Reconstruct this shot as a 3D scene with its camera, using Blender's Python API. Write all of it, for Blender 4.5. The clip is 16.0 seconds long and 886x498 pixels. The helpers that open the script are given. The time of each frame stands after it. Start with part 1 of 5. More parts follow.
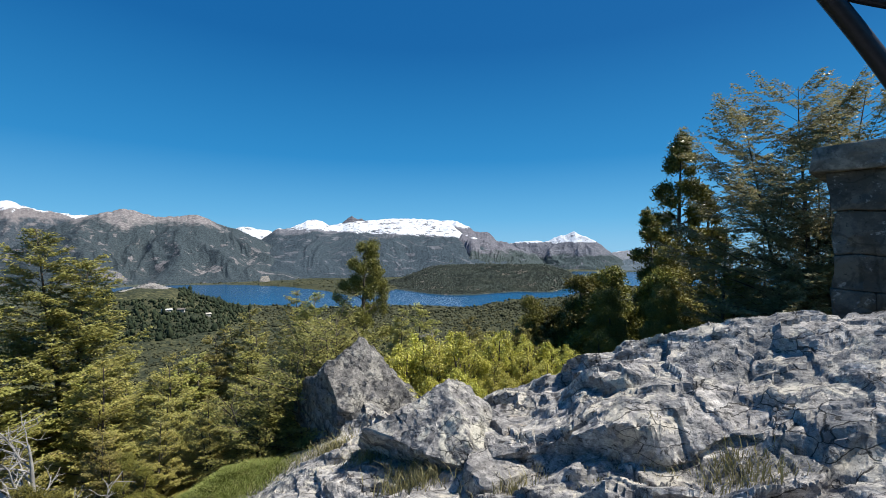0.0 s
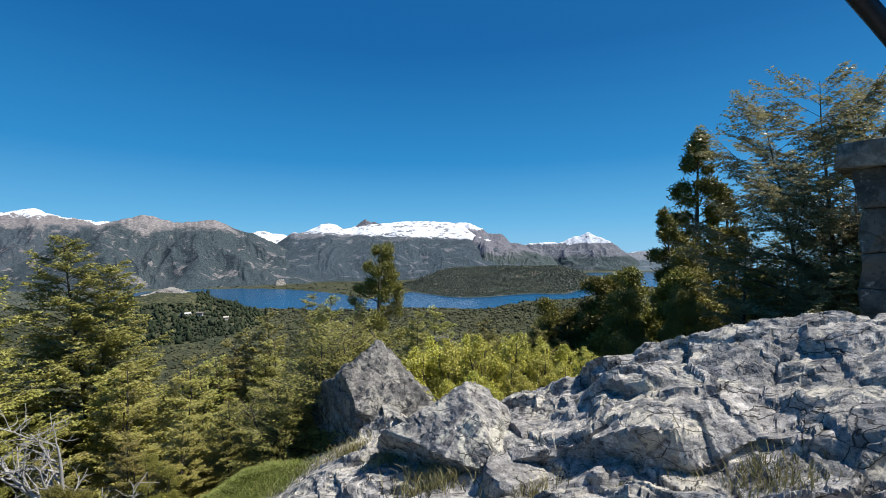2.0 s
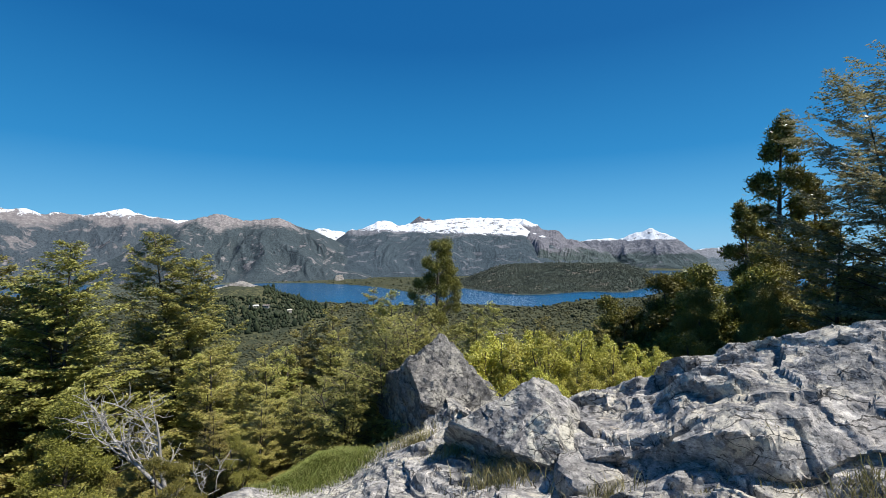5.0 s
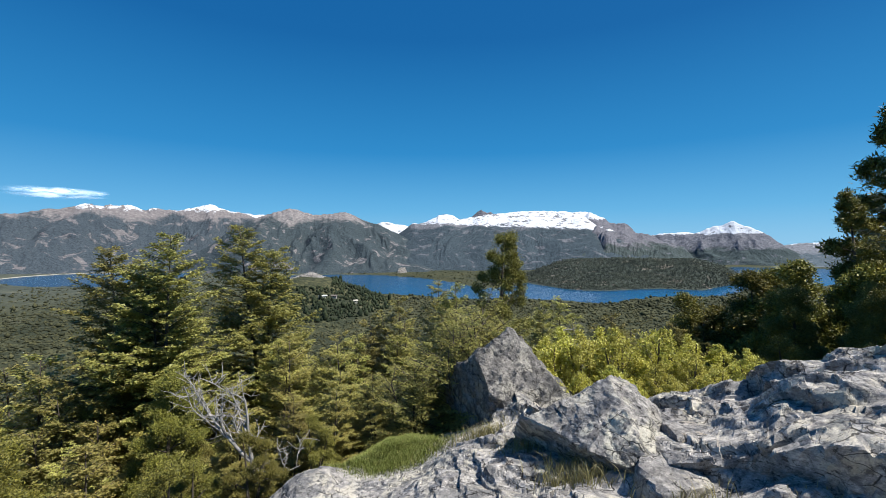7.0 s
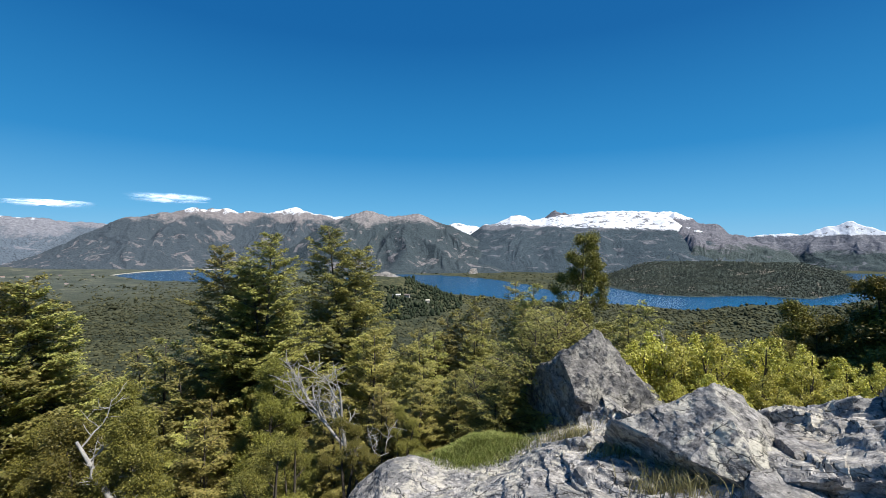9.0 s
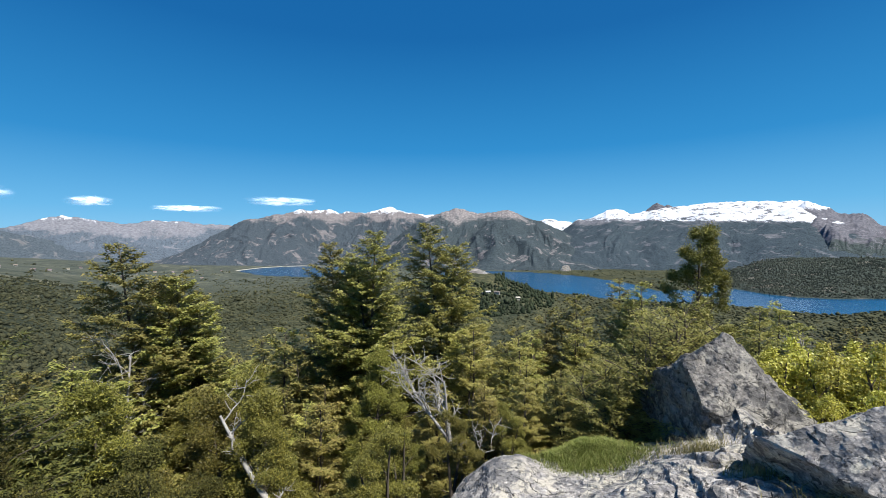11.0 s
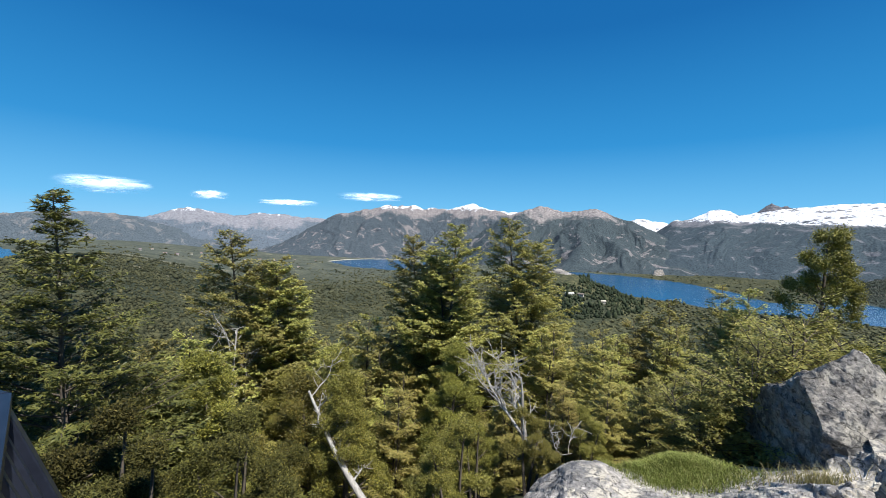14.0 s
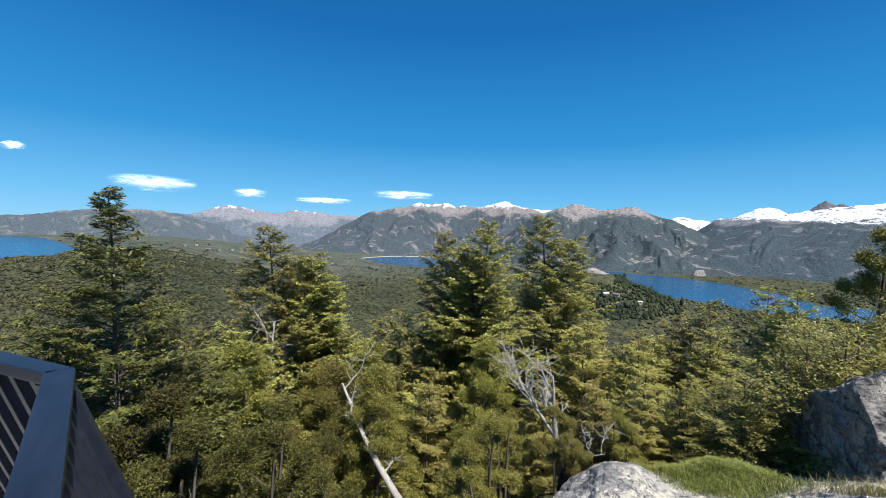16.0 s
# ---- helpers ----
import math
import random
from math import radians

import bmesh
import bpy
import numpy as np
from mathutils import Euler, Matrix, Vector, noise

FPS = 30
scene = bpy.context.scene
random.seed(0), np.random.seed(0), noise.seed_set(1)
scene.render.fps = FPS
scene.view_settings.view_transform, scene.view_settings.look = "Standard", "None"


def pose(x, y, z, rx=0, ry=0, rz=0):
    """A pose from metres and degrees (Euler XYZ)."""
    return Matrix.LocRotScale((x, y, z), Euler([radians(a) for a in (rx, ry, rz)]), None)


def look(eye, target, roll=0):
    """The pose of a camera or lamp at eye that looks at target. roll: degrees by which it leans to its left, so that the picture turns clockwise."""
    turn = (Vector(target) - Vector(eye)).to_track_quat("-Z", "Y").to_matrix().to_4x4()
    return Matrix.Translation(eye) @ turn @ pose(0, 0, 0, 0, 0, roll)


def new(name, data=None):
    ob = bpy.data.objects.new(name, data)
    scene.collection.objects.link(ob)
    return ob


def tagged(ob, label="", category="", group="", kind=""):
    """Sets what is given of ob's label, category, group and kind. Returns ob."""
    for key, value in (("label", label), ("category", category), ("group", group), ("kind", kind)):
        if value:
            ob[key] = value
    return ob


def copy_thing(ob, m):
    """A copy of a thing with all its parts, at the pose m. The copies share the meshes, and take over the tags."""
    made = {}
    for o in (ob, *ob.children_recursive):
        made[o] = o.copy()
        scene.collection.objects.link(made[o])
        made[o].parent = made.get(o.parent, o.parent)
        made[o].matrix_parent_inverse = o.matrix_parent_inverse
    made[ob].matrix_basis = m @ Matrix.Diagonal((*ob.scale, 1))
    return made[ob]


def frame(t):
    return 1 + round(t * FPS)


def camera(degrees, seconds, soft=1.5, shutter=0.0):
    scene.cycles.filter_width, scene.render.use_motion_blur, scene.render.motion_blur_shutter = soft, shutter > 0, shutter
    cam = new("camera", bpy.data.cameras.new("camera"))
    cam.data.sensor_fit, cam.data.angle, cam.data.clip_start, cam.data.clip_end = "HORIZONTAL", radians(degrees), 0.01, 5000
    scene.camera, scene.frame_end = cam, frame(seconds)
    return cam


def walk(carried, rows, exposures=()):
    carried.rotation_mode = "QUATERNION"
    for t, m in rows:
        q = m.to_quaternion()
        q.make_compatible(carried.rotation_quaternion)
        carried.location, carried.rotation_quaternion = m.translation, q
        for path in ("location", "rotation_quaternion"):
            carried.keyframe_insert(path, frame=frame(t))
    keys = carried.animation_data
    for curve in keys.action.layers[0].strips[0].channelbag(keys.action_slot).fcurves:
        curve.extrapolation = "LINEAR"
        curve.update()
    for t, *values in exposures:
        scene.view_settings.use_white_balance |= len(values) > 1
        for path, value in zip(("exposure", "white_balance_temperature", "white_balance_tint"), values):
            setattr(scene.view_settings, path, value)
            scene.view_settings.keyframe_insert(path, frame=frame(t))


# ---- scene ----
# ---------------------------------------------------------------- camera
EYE = 1.65
ROWS = [
    (0, 0.000, 0.000, 1.650, 0.01, 0.00, -0.00),
    (0.5, -0.018, -0.010, 1.652, 0.78, -0.11, -0.15),
    (1, -0.053, -0.024, 1.653, 1.71, -0.04, -0.77),
    (1.5, -0.059, -0.015, 1.656, 2.11, 0.19, -0.69),
    (2, -0.041, -0.008, 1.654, 1.78, 0.31, -0.56),
    (2.5, -0.050, -0.012, 1.650, 1.99, 0.21, -0.69),
    (3, -0.071, -0.014, 1.644, 2.87, 0.15, -0.55),
    (3.5, -0.099, -0.009, 1.637, 4.05, 0.11, -0.56),
    (4, -0.135, -0.006, 1.624, 5.47, 0.02, -0.61),
    (6.5, -0.303, -0.068, 1.623, 14.97, -0.56, -0.20),
    (7, -0.336, -0.039, 1.605, 17.04, -0.88, -0.22),
    (7.5, -0.369, -0.032, 1.587, 19.02, -0.95, -0.18),
    (8, -0.408, -0.069, 1.576, 21.50, -1.05, -0.06),
    (8.5, -0.453, -0.135, 1.574, 24.36, -0.78, 0.33),
    (9, -0.497, -0.225, 1.575, 26.52, -0.73, 0.05),
    (11.5, -0.781, -0.280, 1.540, 40.89, -1.35, -0.33),
    (12, -0.795, -0.276, 1.527, 42.77, -1.63, -0.14),
    (12.5, -0.800, -0.263, 1.515, 44.79, -1.70, -0.07),
    (13, -0.793, -0.247, 1.494, 46.88, -1.73, 0.68),
    (13.5, -0.782, -0.233, 1.478, 48.32, -1.69, 0.91),
    (14, -0.768, -0.237, 1.467, 49.19, -1.55, 1.19),
    (14.5, -0.763, -0.252, 1.455, 50.72, -1.61, 1.26),
    (15, -0.754, -0.250, 1.452, 51.58, -1.70, 1.39),
    (15.5, -0.761, -0.249, 1.446, 52.27, -1.88, 1.02),
    (16, -0.745, -0.247, 1.438, 53.41, -1.93, 1.46),
]


def aimed(x, y, z, yaw, pitch, roll):
    a, b = radians(yaw), radians(pitch)
    way = (-math.sin(a) * math.cos(b), math.cos(a) * math.cos(b), math.sin(b))
    return look((x, y, z), (x + way[0], y + way[1], z + way[2]), roll)


cam = camera(91.65, 16.0, soft=0.4)
walk(cam, [(t, aimed(*row)) for t, *row in ROWS], [(0, 0.4), (9, 0.4), (12, 0.52), (16, 0.62)])

# ---------------------------------------------------------------- light
SUN_AZ, SUN_EL = -91.0, 57.0
world = bpy.data.worlds.new("sky")
scene.world = world
world.use_nodes = True
wn, wl = world.node_tree.nodes, world.node_tree.links
wn.clear()
sky = wn.new("ShaderNodeTexSky")
sky.sky_type = "NISHITA"
sky.sun_disc = False
sky.sun_elevation, sky.sun_rotation = radians(SUN_EL), radians(-SUN_AZ)
sky.altitude, sky.air_density, sky.dust_density, sky.ozone_density = 1000, 1.0, 0.2, 4.0
# the clear mountain sky: deep blue overhead, pale blue towards the ridges
place = wn.new("ShaderNodeTexCoord")
height = wn.new("ShaderNodeSeparateXYZ")
wl.new(place.outputs["Generated"], height.inputs[0])
blues = wn.new("ShaderNodeValToRGB")
stops = ((0.0, (1.6, 4.1, 6.4)), (0.07, (0.80, 3.3, 5.9)), (0.20, (0.10, 1.9, 4.5)), (0.42, (0.0, 0.97, 3.0)), (1.0, (0.02, 0.6, 2.2)))
while len(blues.color_ramp.elements) < len(stops):
    blues.color_ramp.elements.new(0.5)
for stop, (at, col) in zip(blues.color_ramp.elements, stops):
    stop.position, stop.color = at, (*col, 1)
wl.new(height.outputs[2], blues.inputs[0])
sat = wn.new("ShaderNodeMix")
sat.data_type = "RGBA"
sat.inputs["Factor"].default_value = 0.915
bg = wn.new("ShaderNodeBackground")
bg.inputs["Strength"].default_value = 0.10
out = wn.new("ShaderNodeOutputWorld")
wl.new(sky.outputs[0], sat.inputs[6])
wl.new(blues.outputs[0], sat.inputs[7])
wl.new(sat.outputs[2], bg.inputs["Color"])
wl.new(bg.outputs[0], out.inputs["Surface"])

sun_data = bpy.data.lights.new("sun", "SUN")
sun_data.energy, sun_data.angle, sun_data.color = 5.0, radians(0.53), (1.0, 0.955, 0.88)
sun = new("sun", sun_data)
sa, se = radians(SUN_AZ), radians(SUN_EL)
sun_way = Vector((-math.sin(sa) * math.cos(se), math.cos(sa) * math.cos(se), math.sin(se)))
sun.matrix_world = look(sun_way * 50, (0, 0, 0))
scene.view_settings.exposure = 0.4

# ---------------------------------------------------------------- helpers


def polar(az, r):
    """Plan place at an azimuth (degrees, to the left of +y) and a distance."""
    a = np.radians(az)
    return -np.sin(a) * r, np.cos(a) * r


def hash2(ix, iy, seed):
    n = (ix.astype(np.int64) * 374761393 + iy.astype(np.int64) * 668265263 + seed * 974634777) & 0x7FFFFFFF
    n = ((n ^ (n >> 13)) * 1274126177) & 0x7FFFFFFF
    n = ((n ^ (n >> 16)) * 1911520717) & 0x7FFFFFFF
    return ((n ^ (n >> 15)) & 0xFFFFFF) / float(0xFFFFFF)


def vnoise(x, y, seed=0):
    """Smooth noise in -1..1."""
    x, y = np.asarray(x, float), np.asarray(y, float)
    ix, iy = np.floor(x), np.floor(y)
    fx, fy = x - ix, y - iy
    ux, uy = fx * fx * fx * (fx * (fx * 6 - 15) + 10), fy * fy * fy * (fy * (fy * 6 - 15) + 10)

    def corner(dx, dy):
        ang = hash2(ix + dx, iy + dy, seed) * 2 * np.pi
        return np.cos(ang) * (fx - dx) + np.sin(ang) * (fy - dy)

    a = corner(0, 0) * (1 - ux) + corner(1, 0) * ux
    b = corner(0, 1) * (1 - ux) + corner(1, 1) * ux
    return (a * (1 - uy) + b * uy) * 1.5


def fbm(x, y, octaves=4, seed=0, gain=0.5):
    total, amp = 0, 1.0
    for o in range(octaves):
        total = total + amp * vnoise(x * 2**o, y * 2**o, seed + o)
        amp *= gain
    return total


def ridged(x, y, octaves=4, seed=0, gain=0.5):
    total, amp = 0, 1.0
    for o in range(octaves):
        total = total + amp * (1 - 2 * np.abs(vnoise(x * 2**o, y * 2**o, seed + o)))
        amp *= gain
    return total


def facets(x, y, seed=0, tilt=1.0, drop=1.1):
    """Broken rock: the highest of many tilted planes, so that flat faces meet in sharp edges. About -1..1."""
    ix, iy = np.floor(x), np.floor(y)
    best = np.full(np.shape(x), -1e9)
    for dx in (-1, 0, 1):
        for dy in (-1, 0, 1):
            cx, cy = ix + dx, iy + dy
            px, py = cx + hash2(cx, cy, seed), cy + hash2(cx, cy, seed + 1)
            d = np.sqrt((x - px) ** 2 + (y - py) ** 2)
            h = (hash2(cx, cy, seed + 2) * 1.2 - 0.4) + tilt * ((hash2(cx, cy, seed + 3) * 2 - 1) * (x - px) + (hash2(cx, cy, seed + 4) * 2 - 1) * (y - py)) - drop * d
            best = np.maximum(best, h)
    return best


def blocks(x, y, seed=0, tilt=1.0, dip=0.0):
    """Cracked rock: every cell of an uneven net is a tilted plane with its own level (-1..1), that rises by dip towards -x. Also gives the distance to the cell's edge."""
    ix, iy = np.floor(x), np.floor(y)
    first, second, level = np.full(np.shape(x), 1e9), np.full(np.shape(x), 1e9), np.zeros(np.shape(x))
    for dx in (-1, 0, 1):
        for dy in (-1, 0, 1):
            cx, cy = ix + dx, iy + dy
            px, py = x - cx - hash2(cx, cy, seed), y - cy - hash2(cx, cy, seed + 1)
            d = np.sqrt(px**2 + py**2)
            h = (hash2(cx, cy, seed + 2) * 2 - 1) - dip * px + tilt * ((hash2(cx, cy, seed + 3) * 2 - 1) * px + (hash2(cx, cy, seed + 4) * 2 - 1) * py)
            near = d < first
            second = np.where(near, first, np.minimum(second, d))
            level = np.where(near, h, level)
            first = np.where(near, d, first)
    return level, second - first


def crumple(x, y, seed=0):
    """Creased noise in about -1..1: flat three-cornered faces between random heights."""
    s = (x + y) * 0.3660254
    i, j = np.floor(x + s), np.floor(y + s)
    fx, fy = x + s - i, y + s - j
    low = fx > fy
    a, c = hash2(i, j, seed), hash2(i + 1, j + 1, seed)
    b = np.where(low, hash2(i + 1, j, seed), hash2(i, j + 1, seed))
    big, little = np.maximum(fx, fy), np.minimum(fx, fy)
    return 2 * (a * (1 - big) + b * (big - little) + c * little) - 1


def saw(w, riser=0.2):
    """A ledge profile of period 1 in 0..1: up over the riser, then slowly down."""
    f = w - np.floor(w)
    return np.where(f < riser, f / riser, (1 - f) / (1 - riser))


def smooth(a, b, x):
    t = np.clip((x - a) / (b - a), 0, 1)
    return t * t * (3 - 2 * t)


def mesh_of(name, verts, faces, material=None, smoothed=False):
    """A mesh from arrays; faces all of one size."""
    verts, faces = np.asarray(verts, np.float32), np.asarray(faces, np.int32)
    me = bpy.data.meshes.new(name)
    n, k = faces.shape
    me.vertices.add(len(verts))
    me.vertices.foreach_set("co", verts.ravel())
    me.loops.add(n * k)
    me.loops.foreach_set("vertex_index", faces.ravel())
    me.polygons.add(n)
    me.polygons.foreach_set("loop_start", np.arange(0, n * k, k, dtype=np.int32))
    me.polygons.foreach_set("loop_total", np.full(n, k, np.int32))
    me.polygons.foreach_set("use_smooth", np.full(n, smoothed))
    me.update(calc_edges=True)
    if material:
        me.materials.append(material)
    return me


def grid_faces(rows, cols, closed=False):
    i, j = np.meshgrid(np.arange(rows - 1), np.arange(cols if closed else cols - 1), indexing="ij")
    a, b = i * cols + j, i * cols + (j + 1) % cols
    return np.stack([a, b, b + cols, a + cols], -1).reshape(-1, 4)


def child(name, me, parent, label=""):
    ob = new(name, me)
    ob.parent = parent
    return tagged(ob, label)


def part(name, bm, material, parent, label=""):
    me = bpy.data.meshes.new(name)
    bm.to_mesh(me)
    bm.free()
    me.materials.append(material)
    return child(name, me, parent, label)


def box_bm(x0, y0, z0, x1, y1, z1, bevel=0.0):
    bm = bmesh.new()
    bmesh.ops.create_cube(bm, size=1)
    for v in bm.verts:
        v.co = ((x0 + x1) / 2 + v.co.x * (x1 - x0), (y0 + y1) / 2 + v.co.y * (y1 - y0), (z0 + z1) / 2 + v.co.z * (z1 - z0))
    if bevel:
        bmesh.ops.bevel(bm, geom=bm.edges[:], offset=bevel, segments=2, affect="EDGES", profile=0.6)
    return bm


def tubes(paths, sides=6):
    """Vertices and faces of tapered tubes; a path is a list of (x, y, z, radius)."""
    verts, faces, at = [], [], 0
    ring = np.arange(sides) / sides * 2 * np.pi
    for path in paths:
        p = np.asarray(path, float)
        n = len(p)
        way = np.gradient(p[:, :3], axis=0)
        way /= np.linalg.norm(way, axis=1, keepdims=True) + 1e-9
        side = np.cross(way, (0.31, 0.17, 0.93))
        side /= np.linalg.norm(side, axis=1, keepdims=True) + 1e-9
        other = np.cross(way, side)
        v = p[:, None, :3] + p[:, None, 3:4] * (np.cos(ring)[None, :, None] * side[:, None] + np.sin(ring)[None, :, None] * other[:, None])
        verts.append(v.reshape(-1, 3))
        faces.append(grid_faces(n, sides, closed=True) + at)
        at += n * sides
    return np.concatenate(verts), np.concatenate(faces)

# ---------------------------------------------------------------- materials


class Nodes:
    """A node material built up line by line."""

    def __init__(self, name, rough=0.8, spec=0.3, metal=0.0):
        self.mat = bpy.data.materials.new(name)
        self.mat.use_nodes = True
        self.t = self.mat.node_tree
        self.b = self.t.nodes["Principled BSDF"]
        self.b.inputs["Roughness"].default_value = rough
        self.b.inputs["Specular IOR Level"].default_value = spec
        self.b.inputs["Metallic"].default_value = metal
        self.coord = self.t.nodes.new("ShaderNodeTexCoord").outputs["Object"]

    def link(self, a, b):
        self.t.links.new(a, b)

    def stretched(self, sx, sy, sz):
        m = self.t.nodes.new("ShaderNodeMapping")
        m.inputs["Scale"].default_value = (sx, sy, sz)
        self.link(self.coord, m.inputs["Vector"])
        return m.outputs[0]

    def noise(self, scale, detail=4, rough=0.55, coord=None, distort=0.0):
        n = self.t.nodes.new("ShaderNodeTexNoise")
        n.inputs["Scale"].default_value, n.inputs["Detail"].default_value, n.inputs["Roughness"].default_value = scale, detail, rough
        n.inputs["Distortion"].default_value = distort
        self.link(coord or self.coord, n.inputs["Vector"])
        return n.outputs["Fac"]

    def cells(self, scale, feature="F1", coord=None):
        n = self.t.nodes.new("ShaderNodeTexVoronoi")
        n.feature = feature
        n.inputs["Scale"].default_value = scale
        self.link(coord or self.coord, n.inputs["Vector"])
        return n.outputs["Distance"]

    def vector(self, op, a, b):
        n = self.t.nodes.new("ShaderNodeVectorMath")
        n.operation = op
        for value, socket in ((a, n.inputs[0]), (b, n.inputs[1])):
            if isinstance(value, tuple):
                socket.default_value = value
            else:
                self.link(value, socket)
        return n.outputs["Value" if op == "DOT_PRODUCT" else "Vector"]

    def warped(self, scale, amount):
        n = self.t.nodes.new("ShaderNodeTexNoise")
        n.inputs["Scale"].default_value, n.inputs["Detail"].default_value = scale, 4
        self.link(self.coord, n.inputs["Vector"])
        shift = self.vector("MULTIPLY", self.vector("SUBTRACT", n.outputs["Color"], (0.5, 0.5, 0.5)), (amount, amount, amount))
        return self.vector("ADD", self.coord, shift)

    def chips(self, scale, coord):
        """Height of small broken faces, each tilted its own way."""
        n = self.t.nodes.new("ShaderNodeTexVoronoi")
        n.inputs["Scale"].default_value = scale
        self.link(coord, n.inputs["Vector"])
        return self.vector("DOT_PRODUCT", self.vector("SUBTRACT", n.outputs["Color"], (0.5, 0.5, 0.5)), self.vector("SUBTRACT", coord, n.outputs["Position"]))

    def ramp(self, fac, *stops):
        n = self.t.nodes.new("ShaderNodeValToRGB")
        e = n.color_ramp.elements
        while len(e) < len(stops):
            e.new(0.5)
        for el, (pos, col) in zip(e, stops):
            el.position = pos
            el.color = (*col, 1) if len(col) == 3 else col
        self.link(fac, n.inputs[0])
        return n.outputs["Color"]

    def mask(self, fac, a, b):
        n = self.t.nodes.new("ShaderNodeMapRange")
        n.interpolation_type = "SMOOTHSTEP"
        n.inputs["From Min"].default_value, n.inputs["From Max"].default_value = a, b
        self.link(fac, n.inputs["Value"])
        return n.outputs["Result"]

    def mix(self, fac, a, b, kind="MIX"):
        n = self.t.nodes.new("ShaderNodeMix")
        n.data_type, n.blend_type = "RGBA", kind
        for value, socket in ((fac, n.inputs["Factor"]), (a, n.inputs[6]), (b, n.inputs[7])):
            if isinstance(value, (int, float)):
                socket.default_value = value
            elif isinstance(value, tuple):
                socket.default_value = (*value, 1)
            else:
                self.link(value, socket)
        return n.outputs[2]

    def math(self, op, a, b=0.0):
        n = self.t.nodes.new("ShaderNodeMath")
        n.operation = op
        for value, socket in ((a, n.inputs[0]), (b, n.inputs[1])):
            if isinstance(value, (int, float)):
                socket.default_value = value
            else:
                self.link(value, socket)
        return n.outputs[0]

    def geo(self, what):
        """x, y or z of Position or Normal, such as Normal.z."""
        name, axis = what.split(".")
        g = self.t.nodes.new("ShaderNodeNewGeometry")
        s = self.t.nodes.new("ShaderNodeSeparateXYZ")
        self.link(g.outputs[name], s.inputs[0])
        return s.outputs["xyz".index(axis)]

    def island(self):
        return self.t.nodes.new("ShaderNodeNewGeometry").outputs["Random Per Island"]

    def each(self):
        return self.t.nodes.new("ShaderNodeObjectInfo").outputs["Random"]

    def bump(self, fac, strength=0.5, distance=0.02):
        n = self.t.nodes.new("ShaderNodeBump")
        n.inputs["Strength"].default_value, n.inputs["Distance"].default_value = strength, distance
        self.link(fac, n.inputs["Height"])
        if self.b.inputs["Normal"].is_linked:
            self.link(self.b.inputs["Normal"].links[0].from_socket, n.inputs["Normal"])
        self.link(n.outputs[0], self.b.inputs["Normal"])
        return self

    def colour(self, col):
        if isinstance(col, tuple):
            self.b.inputs["Base Color"].default_value = (*col, 1)
        else:
            self.link(col, self.b.inputs["Base Color"])
        return self


